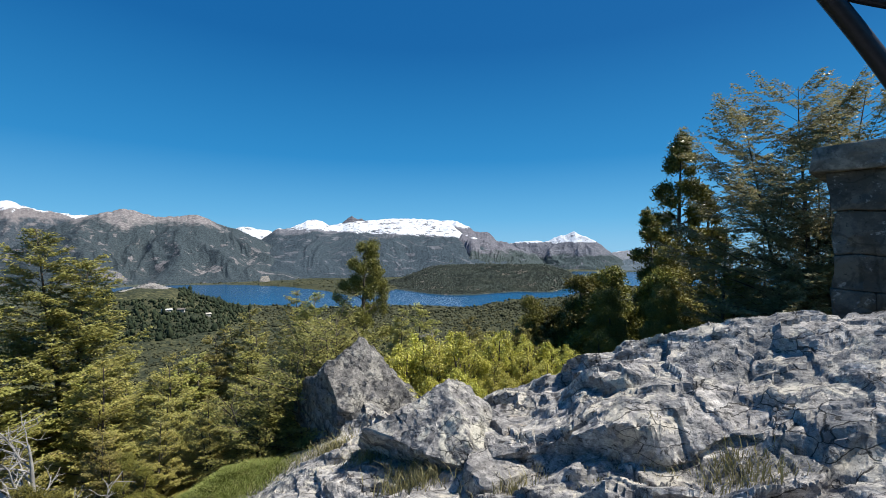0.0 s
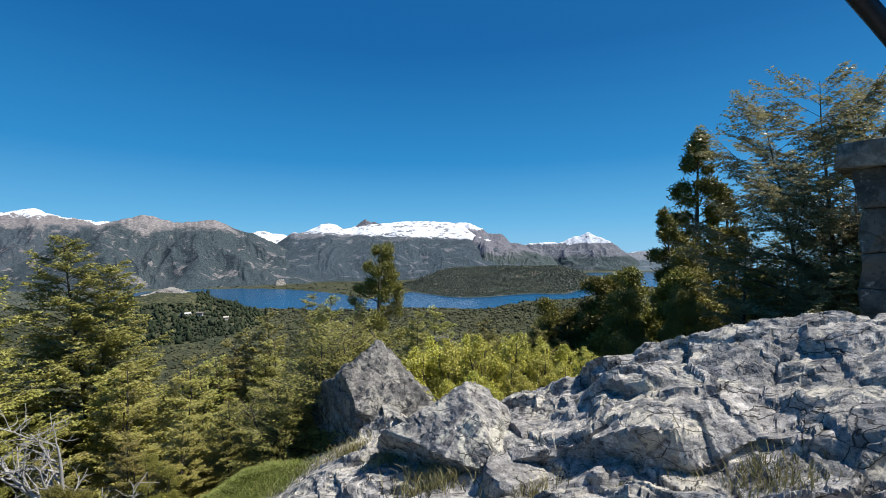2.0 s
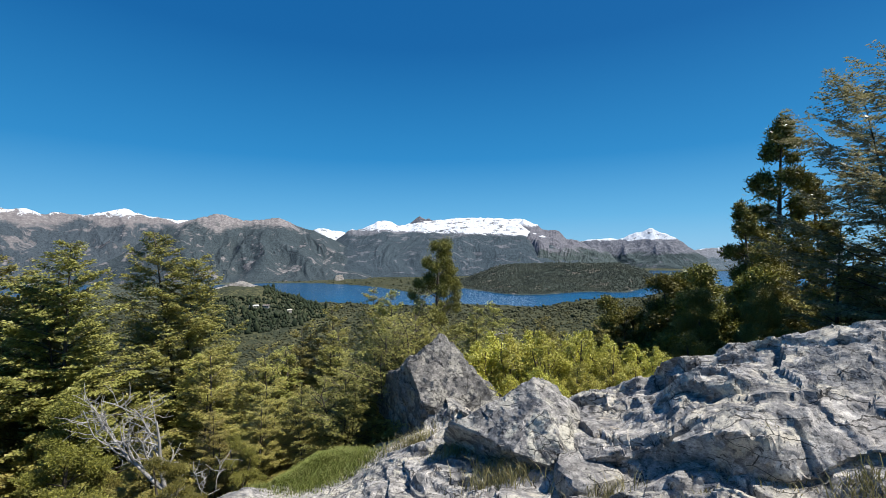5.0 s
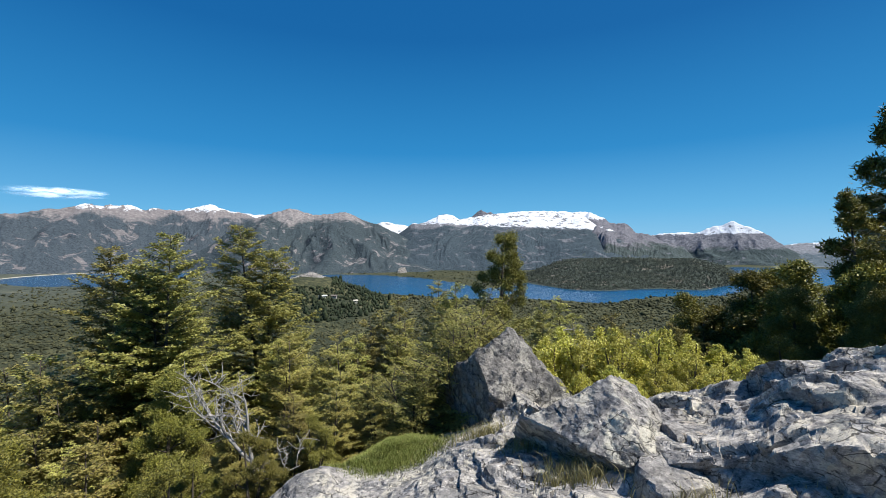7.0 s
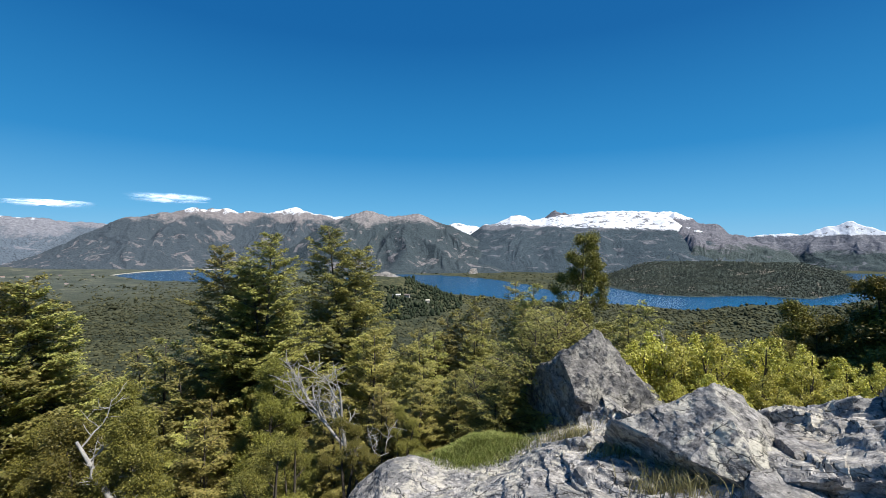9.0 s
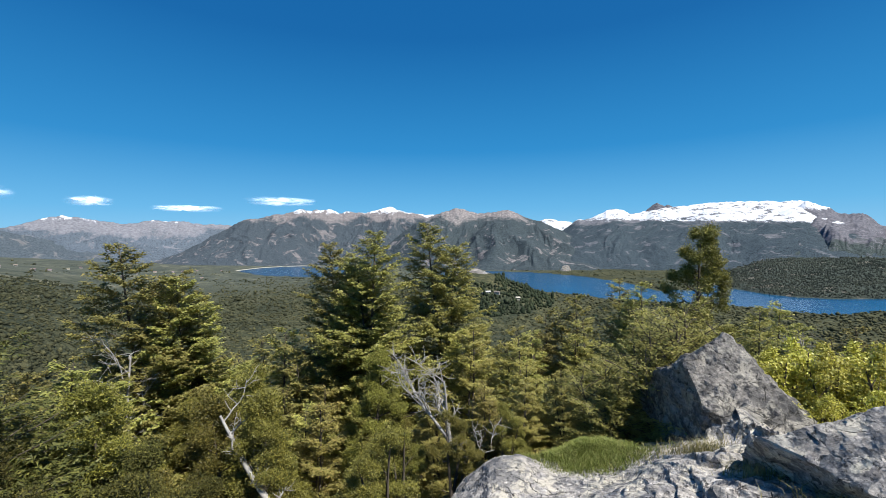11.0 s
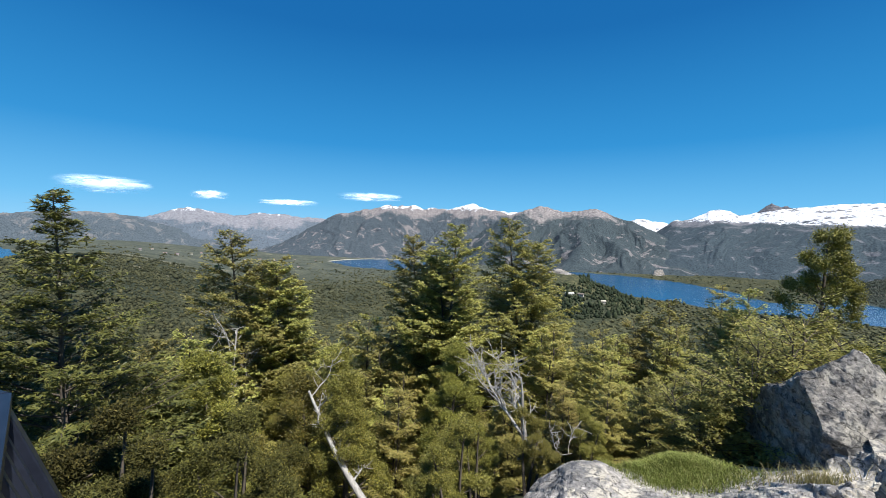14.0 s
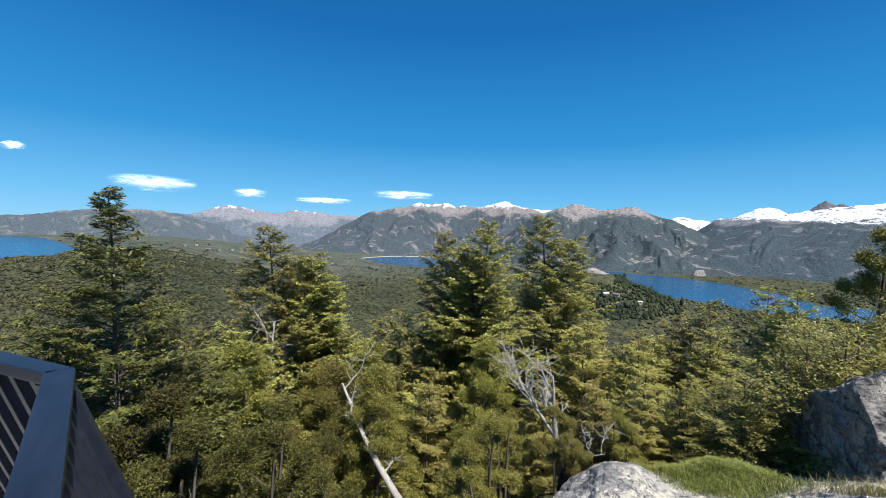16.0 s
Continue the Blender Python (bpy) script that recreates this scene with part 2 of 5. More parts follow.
def rock_material(name, tone=1.0, pale=(0.50, 0.475, 0.41), lichen_share=0.55):
    """Grey foliated rock: fine streaks along the bedding, blue-grey weathered patches, cream crusts of lichen, dark cracks."""
    m = Nodes(name, 0.88, 0.2)

    def grey(v, warm=0.0):
        return (v * tone * (1.03 + warm), v * tone, v * tone * (0.97 - warm))

    tilt = m.t.nodes.new("ShaderNodeMapping")
    tilt.inputs["Rotation"].default_value = (0.5, 0.35, 0.6)
    tilt.inputs["Scale"].default_value = (1.0, 3.0, 9.0)
    m.link(m.coord, tilt.inputs["Vector"])
    streaks = m.noise(5.5, 7, 0.72, tilt.outputs[0], 0.7)
    broken = m.warped(6, 0.10)
    chip = m.t.nodes.new("ShaderNodeTexVoronoi")
    chip.inputs["Scale"].default_value = 7.0
    m.link(m.vector("MULTIPLY", broken, (1.0, 1.5, 1.7)), chip.inputs["Vector"])
    own = m.t.nodes.new("ShaderNodeSeparateColor")
    m.link(chip.outputs["Color"], own.inputs[0])
    grain, patch, big = m.noise(55, 8, 0.8), m.noise(3.4, 8, 0.74, distort=0.5), m.noise(0.9, 4, 0.6)
    base = m.ramp(m.noise(7.5, 10, 0.76, distort=0.3), (0.30, grey(0.085)), (0.45, grey(0.20, 0.01)), (0.56, grey(0.30, 0.02)), (0.70, grey(0.46, 0.04)))
    base = m.mix(0.6, base, m.ramp(streaks, (0.35, (0.45, 0.45, 0.46)), (0.5, (0.95, 0.95, 0.95)), (0.65, (1.3, 1.3, 1.28))), "MULTIPLY")
    base = m.mix(1.0, base, m.ramp(own.outputs[0], (0.0, (0.66, 0.66, 0.68)), (0.5, (0.96, 0.96, 0.96)), (1.0, (1.22, 1.21, 1.19))), "MULTIPLY")
    base = m.mix(m.math("MULTIPLY", m.mask(m.noise(1.7, 7, 0.7, distort=0.7), 0.48, 0.57), 0.6), base, grey(0.10, -0.05))
    crust = m.math("MULTIPLY", m.mask(patch, 0.50, 0.55), m.mask(big, 0.36, 0.56))
    base = m.mix(m.math("MULTIPLY", crust, lichen_share), base, pale)
    base = m.mix(m.math("MULTIPLY", m.mask(m.noise(22, 7, 0.75), 0.60, 0.65), 0.5), base, tuple(0.9 * c for c in pale))
    base = m.mix(m.math("MULTIPLY", m.mask(m.noise(16, 7, 0.76, distort=0.6), 0.56, 0.60), 0.85), base, grey(0.035))
    base = m.mix(0.7, base, m.ramp(grain, (0.32, (0.25, 0.25, 0.25)), (0.5, (0.5, 0.5, 0.5)), (0.7, (0.78, 0.78, 0.77))), "OVERLAY")
    cracks = m.math("MULTIPLY", m.mask(m.cells(2.6, "DISTANCE_TO_EDGE", m.vector("MULTIPLY", broken, (0.8, 1.5, 2.2))), 0.022, 0.006), m.mask(m.noise(1.9, 3), 0.48, 0.56))
    base = m.mix(m.math("MULTIPLY", cracks, 0.85), base, (0.03, 0.029, 0.027))
    m.colour(base)
    m.bump(m.chips(7.0, broken), 1.0, 0.9).bump(m.chips(19, broken), 1.0, 0.6).bump(m.math("SUBTRACT", 1.0, cracks), 0.8, 0.02)
    m.bump(m.noise(26, 9, 0.78), 0.6, 0.016).bump(grain, 0.6, 0.006)
    return m.mat


ROCK = rock_material("grey rock", 1.45, (0.60, 0.555, 0.46), 0.7)
ROCK_PALE = rock_material("pale rock", 1.2, (0.46, 0.43, 0.36))


def foliage(name, dark, light, new_growth=None, rough=0.5, spec=0.35, through_light=0.2):
    """Leaves: every leaf its own tone, and every tree; the light passes through in part."""
    m = Nodes(name, rough, spec)
    tone = m.ramp(m.island(), (0.0, dark), (0.75, light), (1.0, new_growth or light))
    patch = m.noise(0.9, 3)
    tone = m.mix(m.mask(patch, 0.35, 0.7), tone, m.mix(0.5, tone, light))
    hue = m.t.nodes.new("ShaderNodeHueSaturation")
    hue.inputs["Saturation"].default_value = 1.0
    m.link(m.math("ADD", m.math("MULTIPLY", m.each(), 0.03), 0.485), hue.inputs["Hue"])
    m.link(m.math("ADD", m.math("MULTIPLY", m.each(), 0.5), 0.75), hue.inputs["Value"])
    m.link(tone, hue.inputs["Color"])
    m.colour(hue.outputs[0])
    tr = m.t.nodes.new("ShaderNodeBsdfTranslucent")
    m.link(hue.outputs[0], tr.inputs["Color"])
    add = m.t.nodes.new("ShaderNodeMixShader")
    add.inputs[0].default_value = through_light
    m.link(m.b.outputs[0], add.inputs[1])
    m.link(tr.outputs[0], add.inputs[2])
    m.link(add.outputs[0], m.t.nodes["Material Output"].inputs["Surface"])
    return m.mat


LEAF_BEECH = foliage("beech leaves", (0.155, 0.160, 0.046), (0.355, 0.340, 0.100), (0.44, 0.37, 0.125), through_light=0.34)
LEAF_BEECH_WARM = foliage("young beech leaves", (0.195, 0.190, 0.055), (0.425, 0.39, 0.115), (0.50, 0.40, 0.145), through_light=0.34)
LEAF_BEECH_DARK = foliage("glossy beech leaves", (0.15, 0.15, 0.065), (0.35, 0.32, 0.16), (0.48, 0.38, 0.26), 0.36, 0.5, 0.36)
LEAF_CYPRESS = foliage("cypress leaves", (0.060, 0.066, 0.016), (0.22, 0.205, 0.042), (0.36, 0.31, 0.065), through_light=0.14)
LEAF_DARK = foliage("dark conifer needles", (0.048, 0.056, 0.016), (0.132, 0.132, 0.034), (0.20, 0.185, 0.05))
# Cypress leaves once more, with shade put into their colour.
LEAF_SHADED = foliage("cypress leaves darkened for shade", (0.020, 0.023, 0.008), (0.085, 0.082, 0.022), (0.19, 0.17, 0.04), 0.6, 0.15, 0.06)
LEAF_SHRUB = foliage("yellow green shrub leaves", (0.20, 0.20, 0.03), (0.62, 0.57, 0.11), (0.88, 0.83, 0.34), through_light=0.3)
LEAF_GRASS = foliage("grass blades", (0.10, 0.13, 0.03), (0.24, 0.28, 0.06), (0.40, 0.36, 0.16))
LEAF_DRY = foliage("dry grass blades", (0.20, 0.19, 0.07), (0.36, 0.33, 0.15), (0.44, 0.38, 0.2))


def bark_material(name, dark, light, scale=9):
    m = Nodes(name, 0.9, 0.2)
    f = m.noise(scale, 6, 0.7, m.stretched(1, 1, 0.25))
    m.colour(m.ramp(f, (0.3, dark), (0.7, light))).bump(f, 0.6, 0.03)
    return m.mat


BARK = bark_material("brown bark", (0.05, 0.042, 0.035), (0.16, 0.135, 0.11))
DEADWOOD = bark_material("bleached dead wood", (0.18, 0.17, 0.16), (0.50, 0.48, 0.45), 14)


def forest_floor():
    """Ground hidden under a closed canopy: rounded crowns of many tones, with darker stands and a few dry clearings."""
    m = Nodes("forested ground", 0.95, 0.1)
    stand_tone, fine = m.noise(0.006, 6, 0.65, distort=0.5), m.noise(0.35, 5, 0.7)
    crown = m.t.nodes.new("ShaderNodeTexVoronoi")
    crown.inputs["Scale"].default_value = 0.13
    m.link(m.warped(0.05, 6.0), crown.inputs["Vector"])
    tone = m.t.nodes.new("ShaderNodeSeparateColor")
    m.link(crown.outputs["Color"], tone.inputs[0])
    col = m.ramp(tone.outputs[0], (0.0, (0.042, 0.048, 0.029)), (0.5, (0.078, 0.082, 0.045)), (1.0, (0.124, 0.121, 0.062)))
    col = m.mix(m.mask(stand_tone, 0.50, 0.60), col, m.mix(0.65, col, (0.032, 0.042, 0.030)))
    col = m.mix(m.math("MULTIPLY", m.mask(m.noise(0.012, 5, 0.7), 0.60, 0.66), 0.6), col, (0.13, 0.125, 0.08))
    col = m.mix(m.math("MULTIPLY", m.mask(m.noise(0.0045, 6, 0.6), 0.63, 0.65), m.mask(m.geo("Position.z"), -150, -110)), col, (0.22, 0.20, 0.13))
    # Shade between the crowns, put into the colour at their edges.
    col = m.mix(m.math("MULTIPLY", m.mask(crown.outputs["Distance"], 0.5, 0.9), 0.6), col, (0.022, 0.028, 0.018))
    # the settled plain: scrub, pastures, roofs between woods; grey distance haze painted in
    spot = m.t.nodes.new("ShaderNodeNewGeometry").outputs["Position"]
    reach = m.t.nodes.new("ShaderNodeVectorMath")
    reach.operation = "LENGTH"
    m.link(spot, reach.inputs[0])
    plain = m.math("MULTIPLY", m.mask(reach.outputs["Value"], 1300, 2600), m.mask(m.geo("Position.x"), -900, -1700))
    hazy_open_land = m.ramp(m.noise(0.010, 6, 0.7, m.stretched(1, 1, 1)), (0.36, (0.055, 0.070, 0.062)), (0.50, (0.095, 0.108, 0.090)), (0.60, (0.13, 0.14, 0.105)), (0.68, (0.26, 0.24, 0.18)))
    col = m.mix(m.math("MULTIPLY", plain, 0.85), col, hazy_open_land)
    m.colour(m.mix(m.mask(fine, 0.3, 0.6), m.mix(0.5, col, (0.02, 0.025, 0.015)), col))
    m.bump(m.math("SUBTRACT", 1.0, crown.outputs["Distance"]), 0.8, 3.0).bump(fine, 1.0, 1.2)
    return m.mat


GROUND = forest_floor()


def mountain_material(name, forest_top, snow_line, forest=(0.030, 0.042, 0.022), forest2=(0.06, 0.07, 0.032), rock=(0.17, 0.15, 0.135), rock2=(0.28, 0.245, 0.21), soft=60.0, scree=0.48, holes=0.56, lean=0.0):
    # Lifted by 1.3: the brightening of distance haze, put into the colours.
    forest, forest2, rock, rock2 = (tuple(1.3 * c for c in q) for q in (forest, forest2, rock, rock2))
    m = Nodes(name, 0.95, 0.1)
    trees = m.noise(0.11, 3, 0.7)
    patches = m.noise(0.009, 6, 0.65, distort=0.8)
    green = m.ramp(trees, (0.35, tuple(0.5 * c for c in forest)), (0.52, forest), (0.7, forest2))
    stone = m.ramp(m.noise(0.05, 6, 0.75, m.stretched(1, 1, 2.5)), (0.35, tuple(0.6 * c for c in rock)), (0.52, rock), (0.68, rock2))
    z = m.geo("Position.z")
    wob = m.math("MULTIPLY", m.math("SUBTRACT", m.noise(0.0028, 9, 0.66, distort=0.4), 0.5), 7 * soft)
    level = m.math("ADD", z, wob)
    steep = m.mask(m.geo("Normal.z"), scree, scree - 0.12)
    bare = m.math("MAXIMUM", m.mask(level, forest_top - soft * 0.4, forest_top + soft * 0.4), m.math("MULTIPLY", m.mask(patches, 0.56, 0.64), 0.8))
    bare = m.math("MAXIMUM", bare, m.math("MULTIPLY", steep, m.mask(m.noise(0.03, 5, 0.7), 0.42, 0.6)))
    col = m.mix(bare, green, stone)
    wob2 = m.math("MULTIPLY", m.math("SUBTRACT", m.noise(0.012, 8, 0.78, distort=0.6), 0.5), 3.6 * soft)
    lies = m.math("MULTIPLY", m.mask(m.math("ADD", m.math("ADD", z, m.math("MULTIPLY", m.geo("Position.x"), lean)), wob2), snow_line - soft * 0.12, snow_line + soft * 0.12), m.mask(m.math("ADD", m.geo("Normal.z"), m.math("MULTIPLY", m.noise(0.05, 4), 0.25)), 0.42, 0.60))
    lies = m.math("MULTIPLY", lies, m.math("SUBTRACT", 1.0, m.mask(m.noise(0.014, 7, 0.72, m.stretched(1, 1, 1.6)), holes, holes + 0.04)))
    col = m.mix(lies, col, (0.76, 0.79, 0.84))
    m.colour(col).bump(trees, 1.0, 7.0).bump(m.noise(0.02, 8, 0.72), 0.8, 16.0)
    return m.mat


def water_material():
    m = Nodes("lake water", 0.22, 0.22)
    f = m.noise(0.004, 5, 0.6, m.stretched(1, 2.5, 1))
    m.colour(m.ramp(f, (0.35, (0.006, 0.062, 0.145)), (0.65, (0.010, 0.080, 0.18))))
    m.bump(m.noise(0.25, 4, 0.6), 0.35, 0.5)
    return m.mat


WATER = water_material()

# ---------------------------------------------------------------- the land
LAKE, GREAT_LAKE = -200.0 + EYE, -85.0 + EYE


def lake_shores(az):
    """Near and far shore of the long lake, by azimuth; no lake where far is below near."""
    near = np.interp(az, [-60, -27, -19, -16, -9, -4, 0, 6, 14, 18, 20.3, 23.3, 25.9, 28.5, 34, 38], [2900, 2700, 2300, 1880, 1720, 1480, 1500, 1540, 1520, 1540, 1620, 1670, 1720, 1880, 2000, 2100])
    far = np.interp(az, [-60, -25, -22, -17, 0, 8, 12, 15.8, 20, 25, 32, 38, 41], [4300, 4150, 4100, 3950, 2900, 1900, 1850, 2150, 2410, 2650, 2790, 2750, 2000])
    return near, far


def shore_mask(az, r):
    """Above 0 inside a lake: metres from its shore."""
    near, far = lake_shores(az)
    a = np.minimum(r - near, far - r)
    n2 = np.interp(az, [47, 50, 52.6, 56, 59, 60.9, 62.2, 63.5, 64.6], [3300, 2650, 2500, 2560, 2690, 2760, 2940, 3250, 3420])
    f2 = np.interp(az, [47, 50, 53.4, 56.6, 59, 61.3, 63, 64.3], [3300, 3400, 3600, 3762, 3734, 3646, 3488, 3330])
    b = np.minimum(r - n2, f2 - r)
    n3 = np.interp(az, [90, 94, 96, 100, 125], [2700, 1900, 1540, 1440, 1400])
    f3 = np.interp(az, [90, 94, 97, 100, 125], [2600, 2000, 4000, 4420, 4500])
    c = np.minimum(r - n3, f3 - r)
    return np.maximum(a, np.maximum(b, c))


def valley(az, r):
    """Height of the valley floor."""
    left = smooth(70, 88, az)
    rise = smooth(900, 3800, r)
    base = -198.0 + left * 113.0 + (1 - left) * smooth(60, 30, np.abs(az - 68)) * 0 + rise * 18 * smooth(58, 70, az) * (1 - left)
    x, y = polar(az, r)
    z = base + 5 + 7 * fbm(x / 420, y / 420, 4, 11)
    # the small forested hill with the bald top
    crest = 1300 * np.tan(np.radians(np.interp(az, [22, 24.5, 26.3, 27.8, 30, 31.1, 32.2, 35.3, 37.2, 42, 47], [-8.7, -7.2, -6.6, -5.8, -5.15, -4.4, -4.0, -3.75, -4.15, -6.0, -8.7])))
    z = np.maximum(z, -205 + (crest - 8 + 205) * np.exp(-(((r - 1300) / 240) ** 2)))
    # low rolling ground before the near shore
    z = z + 7 * smooth(700, 1100, r) * smooth(1560, 1250, r) * smooth(22, 12, az) * smooth(-40, -20, az) * (0.6 + 0.6 * fbm(x / 300, y / 300, 3, 5))
    wet = shore_mask(az, r)
    level = -200.0 + 115.0 * smooth(70, 88, az)
    z = level + 1.5 + np.maximum(z - level - 1.5, 0) * (0.12 + 0.88 * smooth(-20, -420, wet))
    return z * smooth(25, 0, wet) + (level - 9) * smooth(0, 25, wet)


def brink(az):
    """Distance and height at which the rocky top breaks off into the slope."""
    d = np.interp(az, [-180, -90, -50, -20, 0, 14, 30, 45, 60, 80, 110, 140, 180], [14, 12, 10.5, 8.2, 8.4, 9.4, 8.0, 7.0, 4.6, 3.2, 3.2, 8, 14])
    x, y = polar(az, d)
    return d, np.clip(-2.75 + 0.29 * x, -3.9, 0.1)


def land(az, r):
    """Height of the ground, from the eye's level."""
    az, r = np.asarray(az, float), np.asarray(r, float)
    x, y = polar(az, r)
    d, zb = brink(az)
    top = np.clip(-2.75 + 0.29 * x, -3.9, 0.1) - 0.25
    out = np.maximum(r - d, 0)
    fall = zb - 0.25 - np.minimum(out, 45) * 0.62 - np.maximum(np.minimum(out, 330) - 45, 0) * 0.50 - np.maximum(out - 330, 0) * 0.06
    fall = fall + smooth(0, 30, out) * fbm(x / 22, y / 22, 4, 3) * 1.6
    floor = valley(az, r)
    k = 14.0
    slope = np.where(r > d, fall, top)
    far = np.maximum(slope, floor) + k * 0.25 * np.maximum(k - np.abs(slope - floor), 0) ** 2 / k**2
    behind = smooth(125, 150, np.abs(az - 20))
    return np.where(r > 60, far, slope) * (1 - behind) + behind * np.where(r > 14, np.maximum(-0.3 * (r - 14), -60), top)


az_line = np.concatenate([np.linspace(-180, -66, 40)[:-1], np.linspace(-66, 112, 300), np.linspace(112, 180, 26)[1:-1]])
r_line = np.concatenate([np.linspace(0.02, 60, 70)[:-1], np.geomspace(60, 4850, 170)])
AZ, RR = np.meshgrid(az_line, r_line)
GX, GY = polar(AZ, RR)
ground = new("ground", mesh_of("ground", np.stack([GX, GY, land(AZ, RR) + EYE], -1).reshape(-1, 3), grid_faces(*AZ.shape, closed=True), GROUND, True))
tagged(ground, "forested mountain slope falling to a wide green valley", "ground", kind="structure")


def lake(az0, az1, r0, r1, z, label):
    a, r = np.meshgrid(np.linspace(az0, az1, 60), np.linspace(r0, r1, 30))
    x, y = polar(a, r)
    ob = new("lake", mesh_of("lake", np.stack([x, y, np.full_like(x, z)], -1).reshape(-1, 3), grid_faces(*a.shape), WATER))
    return tagged(ob, label, "lake", kind="structure")


lake(-60, 68, 1400, 4300, LAKE, "deep blue lake between wooded shores")
lake(88.5, 125, 1300, 4600, GREAT_LAKE, "wide blue lake at the edge of the valley")


def beach():
    """The pale strip of sand along the lake's far shore."""
    a, k = np.meshgrid(np.linspace(51.5, 64.4, 90), np.linspace(0, 1, 4), indexing="ij")
    far = np.interp(a, [50, 53.4, 56.6, 59, 61.3, 63, 64.3], [3400, 3600, 3762, 3734, 3646, 3488, 3330])
    r = far - 14 + (26 + 14 * vnoise(a * 1.3, a * 0, 6)) * k
    x, y = polar(a, r)
    sand = Nodes("pale beach sand", 0.9, 0.1)
    sand.colour(sand.ramp(sand.noise(0.05, 5, 0.7), (0.3, (0.34, 0.31, 0.25)), (0.7, (0.52, 0.48, 0.40))))
    ob = new("beach", mesh_of("beach", np.stack([x, y, LAKE + 0.6 + 3.0 * k], -1).reshape(-1, 3), grid_faces(*a.shape), sand.mat, True))
    return tagged(ob, "pale sandy beach along the lake shore", "beach", kind="structure")


beach()


def ridge(name, label, material, azs, els, foot, crest, foot_z=-204.0, steps=(360, 70), rough=1.0, power=1.25, seed=1, jag=1.0, cliff=0.0, kind="mountain", spur=300.0):
    """A mountain whose skyline follows the given azimuths and elevations; foot and crest are its distances."""
    cols, rows = steps
    az = np.linspace(min(azs), max(azs), cols)
    order = np.argsort(azs)
    el = np.interp(az, np.array(azs)[order], np.array(els)[order])
    el = np.convolve(np.pad(el, 3, "edge"), np.ones(7) / 7, "valid")
    el = el + jag * (0.10 * fbm(az * 1.1, az * 0 + seed, 5, seed + 20, 0.6))
    v = np.concatenate([np.linspace(0, 1, rows), 1 + np.linspace(0, 1, 10)[1:] * 0.5])
    A, V = np.meshgrid(az, v)
    top = np.interp(A, az, crest * np.tan(np.radians(el)))
    near = np.interp(A, *foot) if isinstance(foot, tuple) else foot
    R = near + (crest - near) * V
    X, Y = polar(A, R)
    rise = np.where(V <= 1, V**power, 1 - (V - 1) * 1.6)
    if cliff:
        rise = rise + cliff * np.sin(np.clip(V, 0, 1) * np.pi * 2) * -0.08
    soft_el = np.convolve(np.pad(el, 24, "edge"), np.ones(49) / 49, "valid")
    body = np.interp(A, az, crest * np.tan(np.radians(soft_el)))
    height = body - foot_z
    env = np.where(V <= 1, np.sin(np.clip(V, 0, 1) * np.pi) ** 0.7, 0.4)
    # spurs and gullies that run down from the crest and bend on the way
    across = A * np.pi / 180 * crest / spur
    gully = ridged(across + 0.9 * vnoise(across * 0.6, V * 1.7, seed + 3) + 0.25 * vnoise(across * 2.3, V * 5, seed + 4), V * 1.5 + 0.3 * across, 6, seed, 0.5)
    broad = ridged(across * 0.42 + 0.6 * vnoise(across * 0.3, V * 1.2, seed + 5), V * 0.55 + 0.12 * across, 2, seed + 6, 0.45)
    lumps = fbm(across * 1.7, V * 4, 6, seed + 7, 0.6)
    Z = foot_z + height * rise + (top - body) * np.where(V <= 1, V**5, 1.0) + rough * env * height * (0.24 * (broad - 1.1) + 0.085 * (gully - 1.2) + 0.03 * lumps)
    # nothing in front of the crest may stand over it
    limit = R * np.interp(A, az, np.tan(np.radians(el)))
    Z = np.where(V < 1, np.minimum(Z, limit - 2.0), Z)
    ob = new(name, mesh_of(name, np.stack([X, Y, Z + EYE], -1).reshape(-1, 3), grid_faces(*A.shape), material, True))
    tagged(ob, label, kind, kind="structure")
    return X, Y, Z


# Most of these carry distance haze in their colours, paler and bluer farther off.
M_FAR = mountain_material("far mountain in blue haze", 110, 215, (0.095, 0.12, 0.15), (0.12, 0.14, 0.165), (0.18, 0.185, 0.21), (0.25, 0.245, 0.26), holes=0.46)
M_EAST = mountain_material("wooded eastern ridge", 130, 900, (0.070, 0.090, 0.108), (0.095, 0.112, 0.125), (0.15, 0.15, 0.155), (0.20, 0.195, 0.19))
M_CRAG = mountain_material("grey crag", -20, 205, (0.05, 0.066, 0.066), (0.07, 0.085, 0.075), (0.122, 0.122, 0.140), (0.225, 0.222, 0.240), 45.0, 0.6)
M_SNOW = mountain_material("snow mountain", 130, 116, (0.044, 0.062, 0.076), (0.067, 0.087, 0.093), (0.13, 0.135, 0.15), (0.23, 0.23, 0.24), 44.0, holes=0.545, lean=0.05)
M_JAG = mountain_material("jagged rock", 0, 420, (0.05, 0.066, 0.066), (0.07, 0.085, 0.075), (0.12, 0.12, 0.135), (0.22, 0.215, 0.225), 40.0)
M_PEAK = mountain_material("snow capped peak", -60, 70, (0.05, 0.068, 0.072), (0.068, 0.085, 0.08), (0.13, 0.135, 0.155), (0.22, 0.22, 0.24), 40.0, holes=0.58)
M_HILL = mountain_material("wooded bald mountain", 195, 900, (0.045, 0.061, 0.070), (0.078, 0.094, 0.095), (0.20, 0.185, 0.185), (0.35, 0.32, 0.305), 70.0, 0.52)
